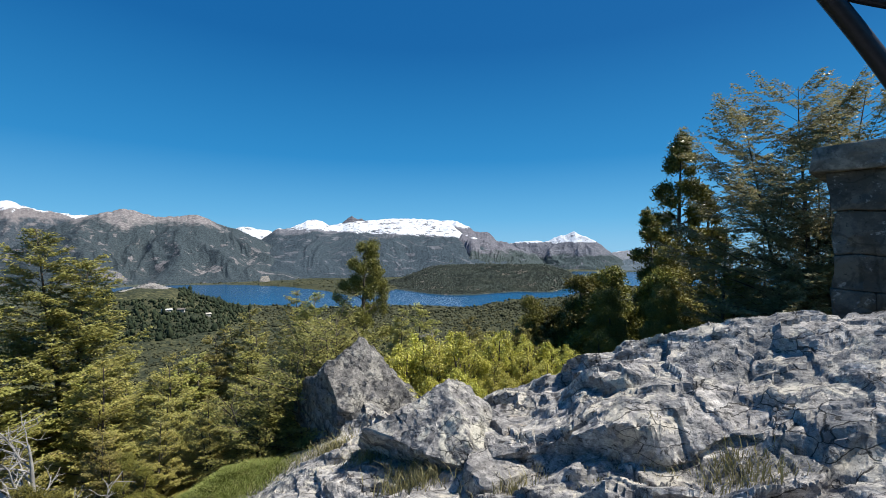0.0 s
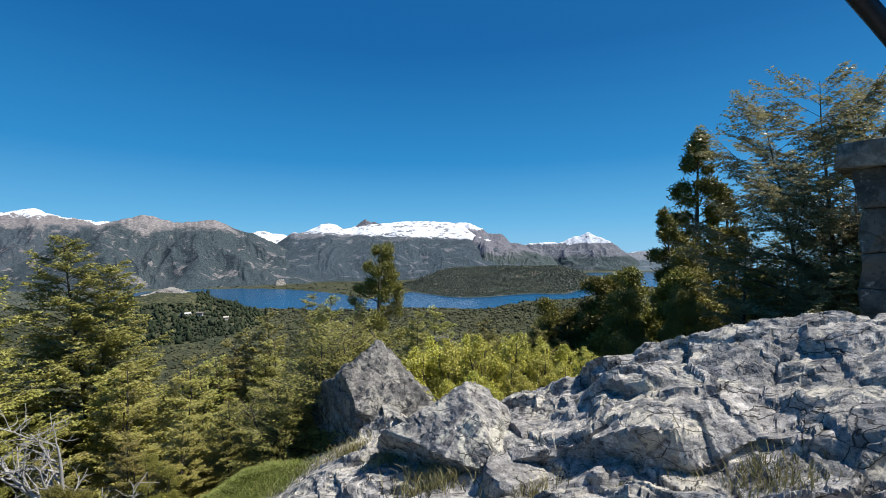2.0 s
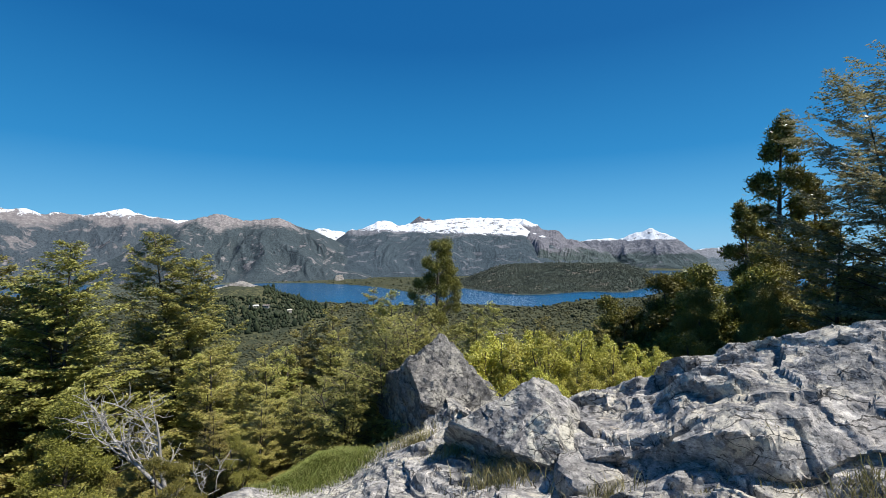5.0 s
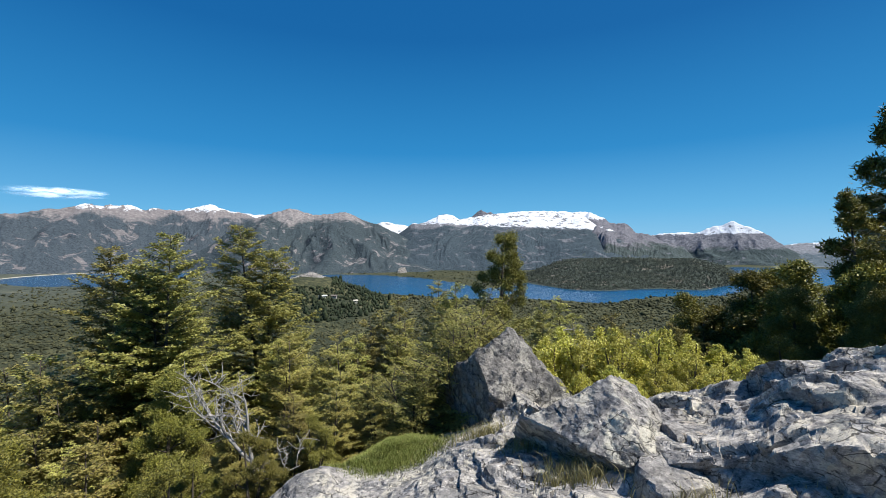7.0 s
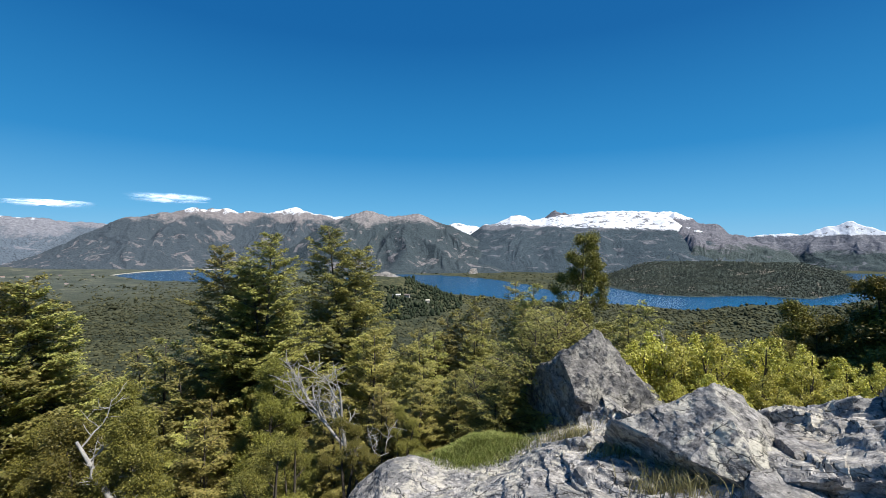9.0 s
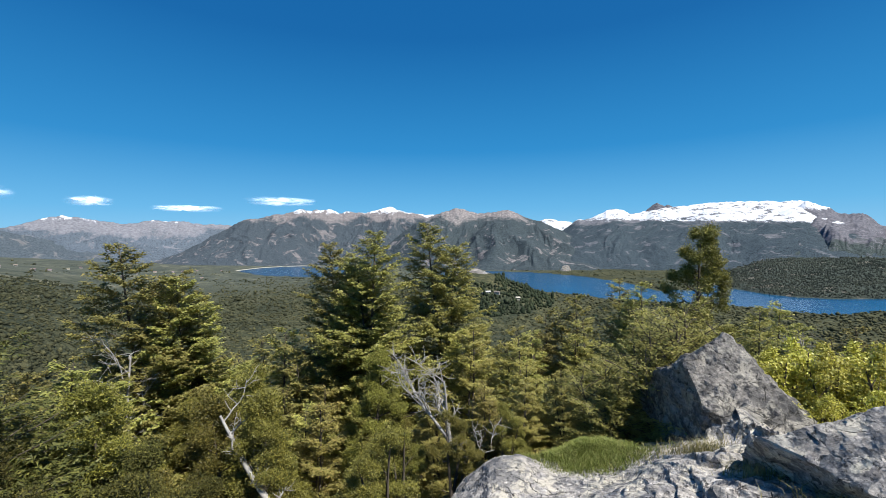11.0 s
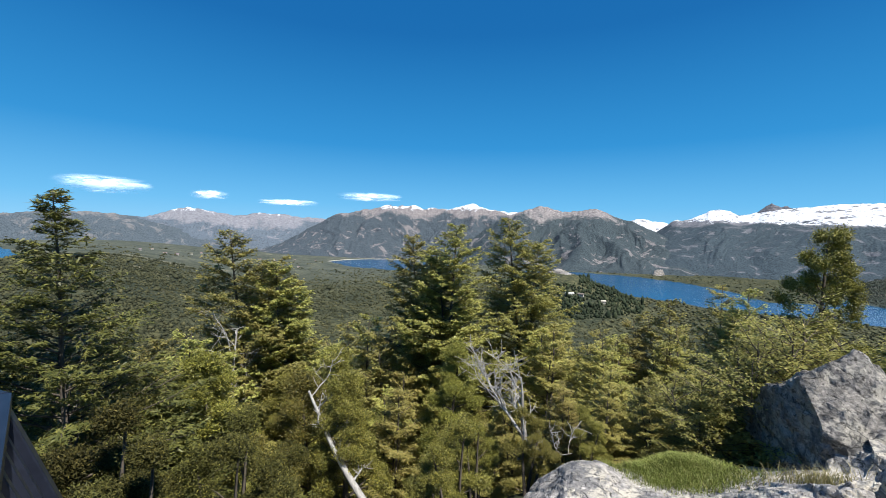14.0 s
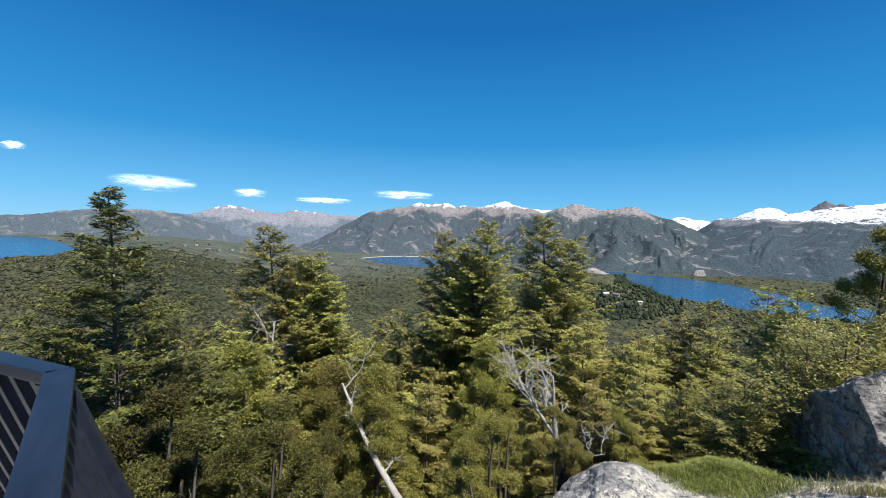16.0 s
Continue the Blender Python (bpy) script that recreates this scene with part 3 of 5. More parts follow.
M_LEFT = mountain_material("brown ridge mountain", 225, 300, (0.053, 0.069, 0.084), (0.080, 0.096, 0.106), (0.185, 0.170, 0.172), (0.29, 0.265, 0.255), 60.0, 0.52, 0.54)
M_WOOD = mountain_material("wooded low hill", 900, 9000, (0.045, 0.057, 0.048), (0.080, 0.090, 0.068), (0.16, 0.14, 0.11), (0.24, 0.21, 0.17))
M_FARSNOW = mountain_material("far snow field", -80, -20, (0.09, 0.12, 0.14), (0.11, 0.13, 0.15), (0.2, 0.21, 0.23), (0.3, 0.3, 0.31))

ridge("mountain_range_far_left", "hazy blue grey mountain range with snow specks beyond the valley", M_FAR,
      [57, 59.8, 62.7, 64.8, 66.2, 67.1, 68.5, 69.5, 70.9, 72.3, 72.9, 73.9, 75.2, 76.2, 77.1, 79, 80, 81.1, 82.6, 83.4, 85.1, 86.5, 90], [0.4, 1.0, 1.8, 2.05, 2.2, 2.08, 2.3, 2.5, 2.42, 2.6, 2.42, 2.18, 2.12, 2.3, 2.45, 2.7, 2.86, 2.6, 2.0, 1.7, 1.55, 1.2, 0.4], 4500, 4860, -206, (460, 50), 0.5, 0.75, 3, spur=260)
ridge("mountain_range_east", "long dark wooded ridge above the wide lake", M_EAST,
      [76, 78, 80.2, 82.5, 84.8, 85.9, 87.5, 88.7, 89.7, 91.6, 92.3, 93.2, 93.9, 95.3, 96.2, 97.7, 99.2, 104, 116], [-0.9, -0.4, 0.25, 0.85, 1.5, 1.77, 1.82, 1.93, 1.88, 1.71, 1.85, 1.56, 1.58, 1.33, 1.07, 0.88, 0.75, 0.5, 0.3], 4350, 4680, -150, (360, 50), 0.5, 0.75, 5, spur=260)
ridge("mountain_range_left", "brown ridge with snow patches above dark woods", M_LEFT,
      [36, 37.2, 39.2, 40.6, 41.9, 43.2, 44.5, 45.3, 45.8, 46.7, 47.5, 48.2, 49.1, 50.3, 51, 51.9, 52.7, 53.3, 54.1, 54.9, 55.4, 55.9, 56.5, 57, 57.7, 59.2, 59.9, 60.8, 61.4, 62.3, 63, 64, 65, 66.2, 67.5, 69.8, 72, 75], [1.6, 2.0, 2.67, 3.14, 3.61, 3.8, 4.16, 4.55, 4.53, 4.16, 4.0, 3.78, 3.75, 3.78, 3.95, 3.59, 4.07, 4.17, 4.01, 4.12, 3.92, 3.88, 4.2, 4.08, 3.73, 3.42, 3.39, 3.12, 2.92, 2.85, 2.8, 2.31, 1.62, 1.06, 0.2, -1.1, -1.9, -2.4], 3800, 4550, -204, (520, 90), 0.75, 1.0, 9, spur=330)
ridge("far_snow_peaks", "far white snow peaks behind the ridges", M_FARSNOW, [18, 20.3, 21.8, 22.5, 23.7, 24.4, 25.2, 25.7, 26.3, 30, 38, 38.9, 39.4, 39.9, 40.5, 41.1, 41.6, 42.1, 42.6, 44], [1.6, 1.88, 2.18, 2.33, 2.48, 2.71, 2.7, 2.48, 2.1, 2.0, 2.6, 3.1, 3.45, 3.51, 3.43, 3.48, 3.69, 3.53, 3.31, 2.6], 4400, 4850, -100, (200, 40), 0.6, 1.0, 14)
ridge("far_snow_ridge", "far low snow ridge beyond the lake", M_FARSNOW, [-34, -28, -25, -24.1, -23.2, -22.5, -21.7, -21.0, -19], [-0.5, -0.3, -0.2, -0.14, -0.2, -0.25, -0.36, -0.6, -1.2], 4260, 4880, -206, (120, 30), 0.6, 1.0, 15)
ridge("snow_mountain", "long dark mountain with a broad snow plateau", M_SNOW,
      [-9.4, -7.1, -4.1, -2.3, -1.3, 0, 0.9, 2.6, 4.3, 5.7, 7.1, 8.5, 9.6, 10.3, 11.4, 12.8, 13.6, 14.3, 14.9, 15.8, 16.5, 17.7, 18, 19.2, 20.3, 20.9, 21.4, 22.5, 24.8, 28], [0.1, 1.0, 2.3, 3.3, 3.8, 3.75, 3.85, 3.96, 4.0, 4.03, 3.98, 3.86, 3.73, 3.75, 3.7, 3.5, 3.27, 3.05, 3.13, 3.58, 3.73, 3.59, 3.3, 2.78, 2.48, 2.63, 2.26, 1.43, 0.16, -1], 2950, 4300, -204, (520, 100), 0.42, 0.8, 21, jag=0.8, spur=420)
ridge("jagged_peak", "jagged grey rock peaks standing out of the snow", M_JAG, [9.8, 10.3, 10.8, 11.1, 11.4, 12.0, 12.5, 12.9, 13.3, 14.2], [3.4, 3.78, 4.04, 3.85, 3.91, 4.32, 3.99, 3.6, 3.2, 2.7], 4120, 4285, 120, (160, 30), 0.9, 0.9, 77, jag=1.4)
ridge("rocky_shoulder", "grey rocky shoulder falling from the snow plateau", M_CRAG,
      [-15.5, -14.2, -13.1, -12.5, -12.1, -11, -10.2, -9.4, -8.6, -7.1, -6.7, -6.2, -5.7, -5.1, -4.1, -3.6, -3.2, -2.3, -1.8, -0.7, 0.1, 0.6, 1.6, 3.5], [-3.6, -2.66, -1.76, -1.03, -0.59, -0.34, -0.09, 0.36, 0.89, 1.03, 1.63, 2.04, 2.25, 2.26, 2.35, 2.9, 3.05, 3.41, 3.77, 2.97, 2.29, 1.6, -0.2, -2.2], 3000, 4150, -204, (300, 110), 1.0, 0.8, 23, jag=1.0, spur=190)
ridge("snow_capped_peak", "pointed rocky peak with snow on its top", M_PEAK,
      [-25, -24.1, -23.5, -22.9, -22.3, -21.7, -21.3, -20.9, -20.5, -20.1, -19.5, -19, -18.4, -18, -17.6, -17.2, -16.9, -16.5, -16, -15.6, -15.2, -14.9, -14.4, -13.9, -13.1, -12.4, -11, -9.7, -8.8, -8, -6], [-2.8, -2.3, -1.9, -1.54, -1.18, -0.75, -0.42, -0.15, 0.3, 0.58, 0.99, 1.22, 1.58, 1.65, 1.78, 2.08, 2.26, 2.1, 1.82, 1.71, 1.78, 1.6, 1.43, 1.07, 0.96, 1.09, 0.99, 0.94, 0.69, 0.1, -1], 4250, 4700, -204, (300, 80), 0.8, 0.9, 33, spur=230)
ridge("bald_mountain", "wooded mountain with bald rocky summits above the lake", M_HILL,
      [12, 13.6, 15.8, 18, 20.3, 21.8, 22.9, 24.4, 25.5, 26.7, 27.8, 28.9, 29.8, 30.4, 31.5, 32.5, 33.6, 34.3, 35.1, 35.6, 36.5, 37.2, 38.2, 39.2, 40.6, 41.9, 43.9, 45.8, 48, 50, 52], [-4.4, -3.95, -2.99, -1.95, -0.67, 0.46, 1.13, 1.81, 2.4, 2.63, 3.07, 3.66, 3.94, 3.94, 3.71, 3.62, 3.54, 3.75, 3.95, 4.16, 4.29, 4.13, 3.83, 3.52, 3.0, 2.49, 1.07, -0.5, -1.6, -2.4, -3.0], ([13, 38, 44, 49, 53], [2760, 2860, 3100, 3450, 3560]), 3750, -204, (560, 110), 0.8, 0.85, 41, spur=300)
PENINSULA = ridge("wooded_peninsula", "dark wooded peninsula in the blue lake", M_WOOD, [-18.7, -18.2, -17.7, -17.3, -16.8, -16.1, -14.9, -13.6, -12.6, -10, -7.2, -4.2, -1, 0.6, 2.2, 3.6, 5.7, 8.5, 10.6, 13], [-4.4, -4.1, -3.82, -3.49, -3.04, -2.77, -2.33, -1.98, -1.9, -2.03, -1.93, -1.98, -2.08, -2.12, -2.55, -3.1, -3.95, -4.3, -4.6, -4.9],
                  ([-18.7, -17.5, -16.1, -14.2, -12.1, -10, -7.2, -4.2, -1.1, 1.6, 5.6, 10.6, 13], [2600, 2500, 2280, 2046, 2019, 2040, 1962, 1868, 1845, 1898, 2076, 2240, 2300]), 2720, -203, (320, 70), 0.45, 0.7, 52, kind="hill")

# ---------------------------------------------------------------- the rocky top


def ledge(x, y):
    """The sloping rock pavement, from the eye's level."""
    return np.clip(-2.4 + 0.29 * x + 0.02 * y, -4.2, -0.35)


def slab_foot(az, x, y):
    """Distance of the foot of the great slab's broken face."""
    return np.interp(az, [-75, -45, -39, -34, -29, -23, -16, -7, -2, 6], [4.0, 4.2, 4.35, 4.5, 4.45, 4.32, 4.38, 4.62, 5.0, 5.6]) + 0.22 * vnoise(x * 1.3, y * 1.3, 13)


def outcrop_height(x, y):
    az, d = -np.degrees(np.arctan2(x, y)), np.hypot(x, y)
    base = ledge(x, y) - 0.22 * smooth(14, 24, az) * smooth(5.0, 6.6, d)
    base = base - 0.14 * smooth(0.5, 0.1, np.abs(d - 4.15 + 0.25 * vnoise(x * 2, y * 2, 8))) * smooth(2, -12, az)
    # the great slab: a broken face, and a top that climbs to the crest
    foot = slab_foot(az, x, y)
    lip = np.interp(az, [-75, -45, -38, -33, -28, -23, -16, -7, -2, 6], [-0.9, -1.05, -1.16, -1.26, -1.36, -1.48, -1.80, -2.06, -2.36, -2.9])
    crest = np.interp(az, [-75, -50, -43, -40, -38, -35, -32, -29, -26, -22.5, -19, -15, -12, -8, -3.5, 3, 8], [-0.35, -0.5, -0.56, -0.58, -0.65, -0.73, -0.8, -0.91, -1.03, -1.24, -1.44, -1.72, -1.85, -2.02, -2.34, -2.72, -3.1])
    crest_d = np.interp(az, [-75, -50, -38, -26, -12, 0, 8], [6.6, 6.3, 6.1, 6.0, 6.3, 6.6, 6.9])
    wide = np.interp(az, [-60, -36, -26], [1.5, 1.0, 0.07])
    up = 0.8 * smooth(0.0, wide, d - foot) + 0.2 * smooth(wide, wide + 0.36, d - foot)
    t = np.clip((d - foot - 0.25) / (crest_d - foot - 0.25), 0, 1)
    top = lip + (crest - lip) * t**0.9
    z = base + (top - base) * up * smooth(9, 1, az)
    over = np.maximum(d - crest_d, 0) * smooth(9, 1, az)
    edge = np.interp(az, [-80, -10, 4, 8, 11, 14, 18, 24, 31, 41, 52, 66, 85], [9, 8.2, 8.4, 8.4, 7.4, 6.7, 6.9, 7.4, 7.4, 6.95, 5.6, 3.6, 3.0]) + 0.25 * vnoise(az / 6, d * 0, 31)
    rim = np.maximum(d - edge, 0)
    z = z - 0.9 * over - 2.2 * rim
    # rounded rock dome at the brink
    z = z + 0.54 * np.exp(-(((az - 37.0) / 6.0) ** 2) - ((d - 6.5) / 0.66) ** 2)
    return z + fracture(x, y) * (0.35 + 0.65 * smooth(2.4, 3.2, d)) - 1.5 * smooth(2.3, 1.6, d)


def ledges(x, y):
    """Heights of the ledges that run along the bedding, and the way they hang over, in plan."""
    z, sx, sy = 0, 0, 0
    for gx, gy, period, amp, seed in ((0.30, 0.95, 0.74, 0.13, 41), (0.86, 0.50, 0.85, 0.12, 42), (0.45, 0.89, 0.31, 0.04, 43), (0.92, 0.38, 0.38, 0.06, 44)):
        w = (x * gx + y * gy) / period + 0.60 * crumple(x * 0.9, y * 0.9, seed) + 0.25 * crumple(x * 3.1, y * 3.1, seed + 10)
        h = amp * (0.2 + 0.8 * smooth(-2.4, -1.0, x)) * (0.4 + 0.6 * smooth(3.6, 2.4, x)) * saw(w, 0.17) * np.clip(0.15 + 1.7 * crumple(x * 1.1 + 0.3 * y, y * 1.7, seed + 30), 0, 1)
        z, sx, sy = z + h, sx - gx * h, sy - gy * h
    return z - 0.10, sx, sy


def fracture(x, y):
    """Broken rock: creased faces of four sizes, cut by ledges."""
    wx, wy = 0.12 * fbm(x * 1.7, y * 1.7, 3, 71), 0.12 * fbm(x * 1.7, y * 1.7, 3, 76)
    u, v = (x + wx) * 0.94 - (y + wy) * 0.35, (x + wx) * 0.35 + (y + wy) * 0.94
    z = 0.06 * fbm(x * 0.8, y * 0.8, 3, 93)
    fade = 0.45 + 0.55 * smooth(-2.4, -1.0, x)
    z = z + 0.04 * fade * (crumple(u / 0.95, v / 0.5, 91) + 0.8 * crumple(0.36 * u / 0.95 - 0.93 * v / 0.5, 0.93 * u / 0.95 + 0.36 * v / 0.5, 111))
    for su, sv, amp, seed in ((0.70, 0.42, 0.056, 191), (0.27, 0.17, 0.040, 192), (0.11, 0.08, 0.017, 193)):
        z = z + fade * amp * (facets(u / su, v / sv, seed, 0.9, 0.40) - 0.45)
    edge = blocks((u + 0.3 * v) / 0.8, (v - 0.2 * u) / 0.45, 195)[1]
    z = z - 0.05 * fade * smooth(0.09, 0.0, edge) * smooth(-0.1, 0.2, vnoise(x * 1.3, y * 1.3, 66))
    return z + ledges(x, y)[0] - 0.05


def rock_surface():
    """The outcrop, as a fan of small faces that are finest near the eye."""
    az, d = np.meshgrid(np.linspace(76, -66, 1000), 1.5 + 8.6 * np.linspace(0, 1, 290) ** 1.25, indexing="ij")
    ox, oy = polar(az, d)
    oz = outcrop_height(ox, oy) + EYE
    _, sx, sy = ledges(ox, oy)
    near = smooth(2.2, 3.2, d) * 0.85
    # the slab's lip hangs over its foot
    over = d - slab_foot(az, ox, oy)
    lip = 0.16 * smooth(0.0, 0.07, over) * smooth(0.9, 0.1, over) * smooth(4, -4, az) * smooth(-42, -30, az)
    sx, sy = sx - lip * ox / d, sy - lip * oy / d
    return mesh_of("rock_outcrop", np.stack([ox + sx * near, oy + sy * near, oz], -1).reshape(-1, 3), grid_faces(*ox.shape), ROCK)


outcrop = new("rock_outcrop", rock_surface())
tagged(outcrop, "weathered grey rock outcrop with cracked slabs and ledges", "rock", kind="structure")


def shatter(p, size, seed):
    """Creased faces over points in space, in about -1..1."""
    rng = np.random.default_rng(seed)
    total = np.zeros(len(p))
    for k in range(3):
        a, b = rng.normal(size=(2, 3))
        a /= np.linalg.norm(a)
        b = np.cross(a, b)
        b /= np.linalg.norm(b)
        total += crumple(p @ a / size, p @ b / size, seed * 7 + k)
    return total * 0.7


def boulder(name, label, place, radius, planes, turn=0.0, seed=1, material=ROCK, detail=5, relief=1.0):
    """A broken boulder: a ball cut by planes (normal and distance), then roughened. The place is its base."""
    bm = bmesh.new()
    bmesh.ops.create_icosphere(bm, subdivisions=detail, radius=1.0)
    dirs = np.array([v.co[:] for v in bm.verts])
    n = np.array([p[:3] for p in planes], float)
    n /= np.linalg.norm(n, axis=1, keepdims=True)
    dist = np.array([p[3] for p in planes])
    reach = np.full(len(dirs), radius)
    dots = dirs @ n.T
    for k in range(len(n)):
        hit = dots[:, k] > 1e-3
        reach[hit] = np.minimum(reach[hit], dist[k] / dots[hit, k])
    p = dirs * reach[:, None]
    q = p / min(radius, 2.0) if radius > 5 else p
    rough = sum(amp * shatter(q, size, seed + k) for k, (size, amp) in enumerate(((0.62, 0.085), (0.27, 0.085), (0.115, 0.070), (0.05, 0.040), (0.025, 0.018))))
    bands = (q @ np.array([0.35, -0.2, 0.92])) / 0.21 + 0.5 * shatter(q, 0.5, seed + 9)
    rough = rough + 0.05 * saw(bands, 0.2) * np.clip(0.2 + 1.5 * shatter(q, 0.45, seed + 12), 0, 1)
    p = p * (1 + relief * rough[:, None] * (1.0 if radius > 0.5 else 0.8))
    for v, co in zip(bm.verts, p):
        v.co = co
    me = bpy.data.meshes.new(name)
    bm.to_mesh(me)
    bm.free()
    me.materials.append(material)
    ob = new(name, me)
    ob.matrix_world = pose(*place, 0, 0, turn)
    return tagged(ob, label, "boulder")


boulder("boulder", "tall pointed grey boulder standing on the rock edge", (-1.42, 7.35, -2.80 + EYE), 2.2,
        [(0.45, -0.66, 0.60, 0.58), (-0.76, -0.64, -0.03, 0.60), (-0.80, -0.30, -0.52, 0.98), (-0.64, 0.10, 0.76, 0.98), (0.74, 0.05, 0.67, 0.84), (0.1, 1, 0.15, 0.55), (0.1, -0.95, -0.1, 0.62), (0.9, -0.3, -0.2, 1.2), (0, 0, -1, 1.2)], 0, 3, rock_material("dark grey rock", 0.7, (0.40, 0.38, 0.33), 0.6), 6, 0.42)
boulder("boulder", "broad grey boulder with pale lichen patches and undercut base", (-0.02, 5.15, -2.22 + EYE), 2.1,
        [(-0.30, -0.62, 0.73, 0.36), (0.62, -0.30, 0.72, 0.46), (-0.46, -0.66, -0.60, 0.40), (0.25, -0.95, 0.05, 0.72), (0.95, -0.25, 0.1, 1.14), (0.6, -0.7, -0.35, 0.92), (-0.93, -0.1, -0.35, 1.14), (-0.48, 0.45, 0.75, 0.50), (0.2, 1, 0.25, 0.5), (0, 0, -1, 0.5)], 0, 7, rock_material("lichened grey rock", 1.2, (0.56, 0.53, 0.44), 0.75), 6, 0.5)
boulder("stone", "small tan stone wedged between boulder and slab", (0.82, 5.0, -2.12 + EYE), 0.3, [(0, 0, 1, 0.09), (0, 0, -1, 0.08), (0, -1, 0.2, 0.15), (0.9, 0.2, 0.3, 0.22), (-1, 0, 0.2, 0.2)], 12, 11, rock_material("tan stone", 1.25, (0.48, 0.40, 0.28)), 4)
boulder("stone", "grey wedge of stone under the broad boulder", (0.55, 4.35, -2.28 + EYE), 0.35, [(0, -0.2, 0.97, 0.10), (0, -1, 0.1, 0.2), (-0.9, 0, 0.3, 0.3), (0.9, 0, 0.3, 0.3), (0, 0, -1, 0.15)], 30, 23, ROCK_PALE, 4)

cliff_x, cliff_y = polar(22.55, 2790)
boulder("quarry_face", "tan quarry scar at the lake shore", (float(cliff_x), float(cliff_y), EYE - 186), 32.0, [(0, -1, 0.7, 16.0), (0, 0, 1, 22.0), (0.9, 0, 0.4, 26.0), (-1, 0, 0.5, 22.0)], 22.7, 29, rock_material("tan quarry rock", 1.4, (0.56, 0.42, 0.22)), 4)
knoll_x, knoll_y = polar(34.3, 1290)
boulder("bald_knoll", "pale bare rock on top of the forested hill", (float(knoll_x), float(knoll_y), EYE - 101), 62.0, [(0.10, -0.25, 0.95, 8.5), (0, -1, 0.6, 16.0), (0, 1, 0.3, 26.0), (0.4, 0, 0.9, 16.0), (-0.3, 0, 0.95, 14.0)], 30, 31, rock_material("sunlit pale rock", 1.35, (0.46, 0.39, 0.29)), 5, 1.6)

# ---------------------------------------------------------------- plants


def leaf_mesh(name, centres, normals, half_long, half_wide, rng, material, aim=None):
    """Pointed leaves and sprigs, one triangle each."""
    n = len(centres)
    normals = normals / (np.linalg.norm(normals, axis=1, keepdims=True) + 1e-9)
    t = rng.normal(size=(n, 3)) if aim is None else rng.normal(size=(n, 3)) * 0.45 + aim
    t -= (t * normals).sum(1, keepdims=True) * normals
    t /= np.linalg.norm(t, axis=1, keepdims=True) + 1e-9
    b = np.cross(normals, t)
    a = half_long * rng.uniform(0.7, 1.3, (n, 1))
    w = half_wide * rng.uniform(0.7, 1.3, (n, 1))
    v = np.stack([centres - t * a + b * w, centres - t * a * 0.7 - b * w, centres + t * a], 1)
    return mesh_of(name, v.reshape(-1, 3), np.arange(3 * n).reshape(n, 3), material)


def bend(start, way, length, r0, r1, rng, n=5, lift=0.0, wander=0.12):
    """A branch: a path of (x, y, z, radius) that wanders and lifts."""
    p, out_path, w = np.array(start, float), [], np.array(way, float)
    for i in range(n):
        f = i / (n - 1)
        out_path.append((*p, r0 + (r1 - r0) * f))
        w = w + rng.normal(size=3) * wander + np.array([0, 0, lift])
        w /= np.linalg.norm(w)
        p = p + w * length / (n - 1)
    return np.array(out_path)


def along(path, f):
    i = np.clip(f, 0, 0.999) * (len(path) - 1)
    k = int(i)
    return path[k] + (path[k + 1] - path[k]) * (i - k)


SHAPES = {
    "beech": lambda u: (0.12 + 0.88 * (1 - u) ** 0.85) * (0.75 + 0.25 * smooth(0.0, 0.2, u)),
    "open": lambda u: 0.16 + 0.84 * (1 - u) ** 0.7,
    "round": lambda u: np.sqrt(np.clip(1 - (u - 0.28) ** 2 * 1.75, 0.05, 1)),
    "cypress": lambda u: (1 - u) ** 0.75 * (0.7 + 0.3 * smooth(0, 0.2, u)),
    "spruce": lambda u: (1 - u) ** 0.95,
    "shrub": lambda u: np.sqrt(np.clip(1 - (u - 0.25) ** 2 * 1.6, 0.02, 1)),
}


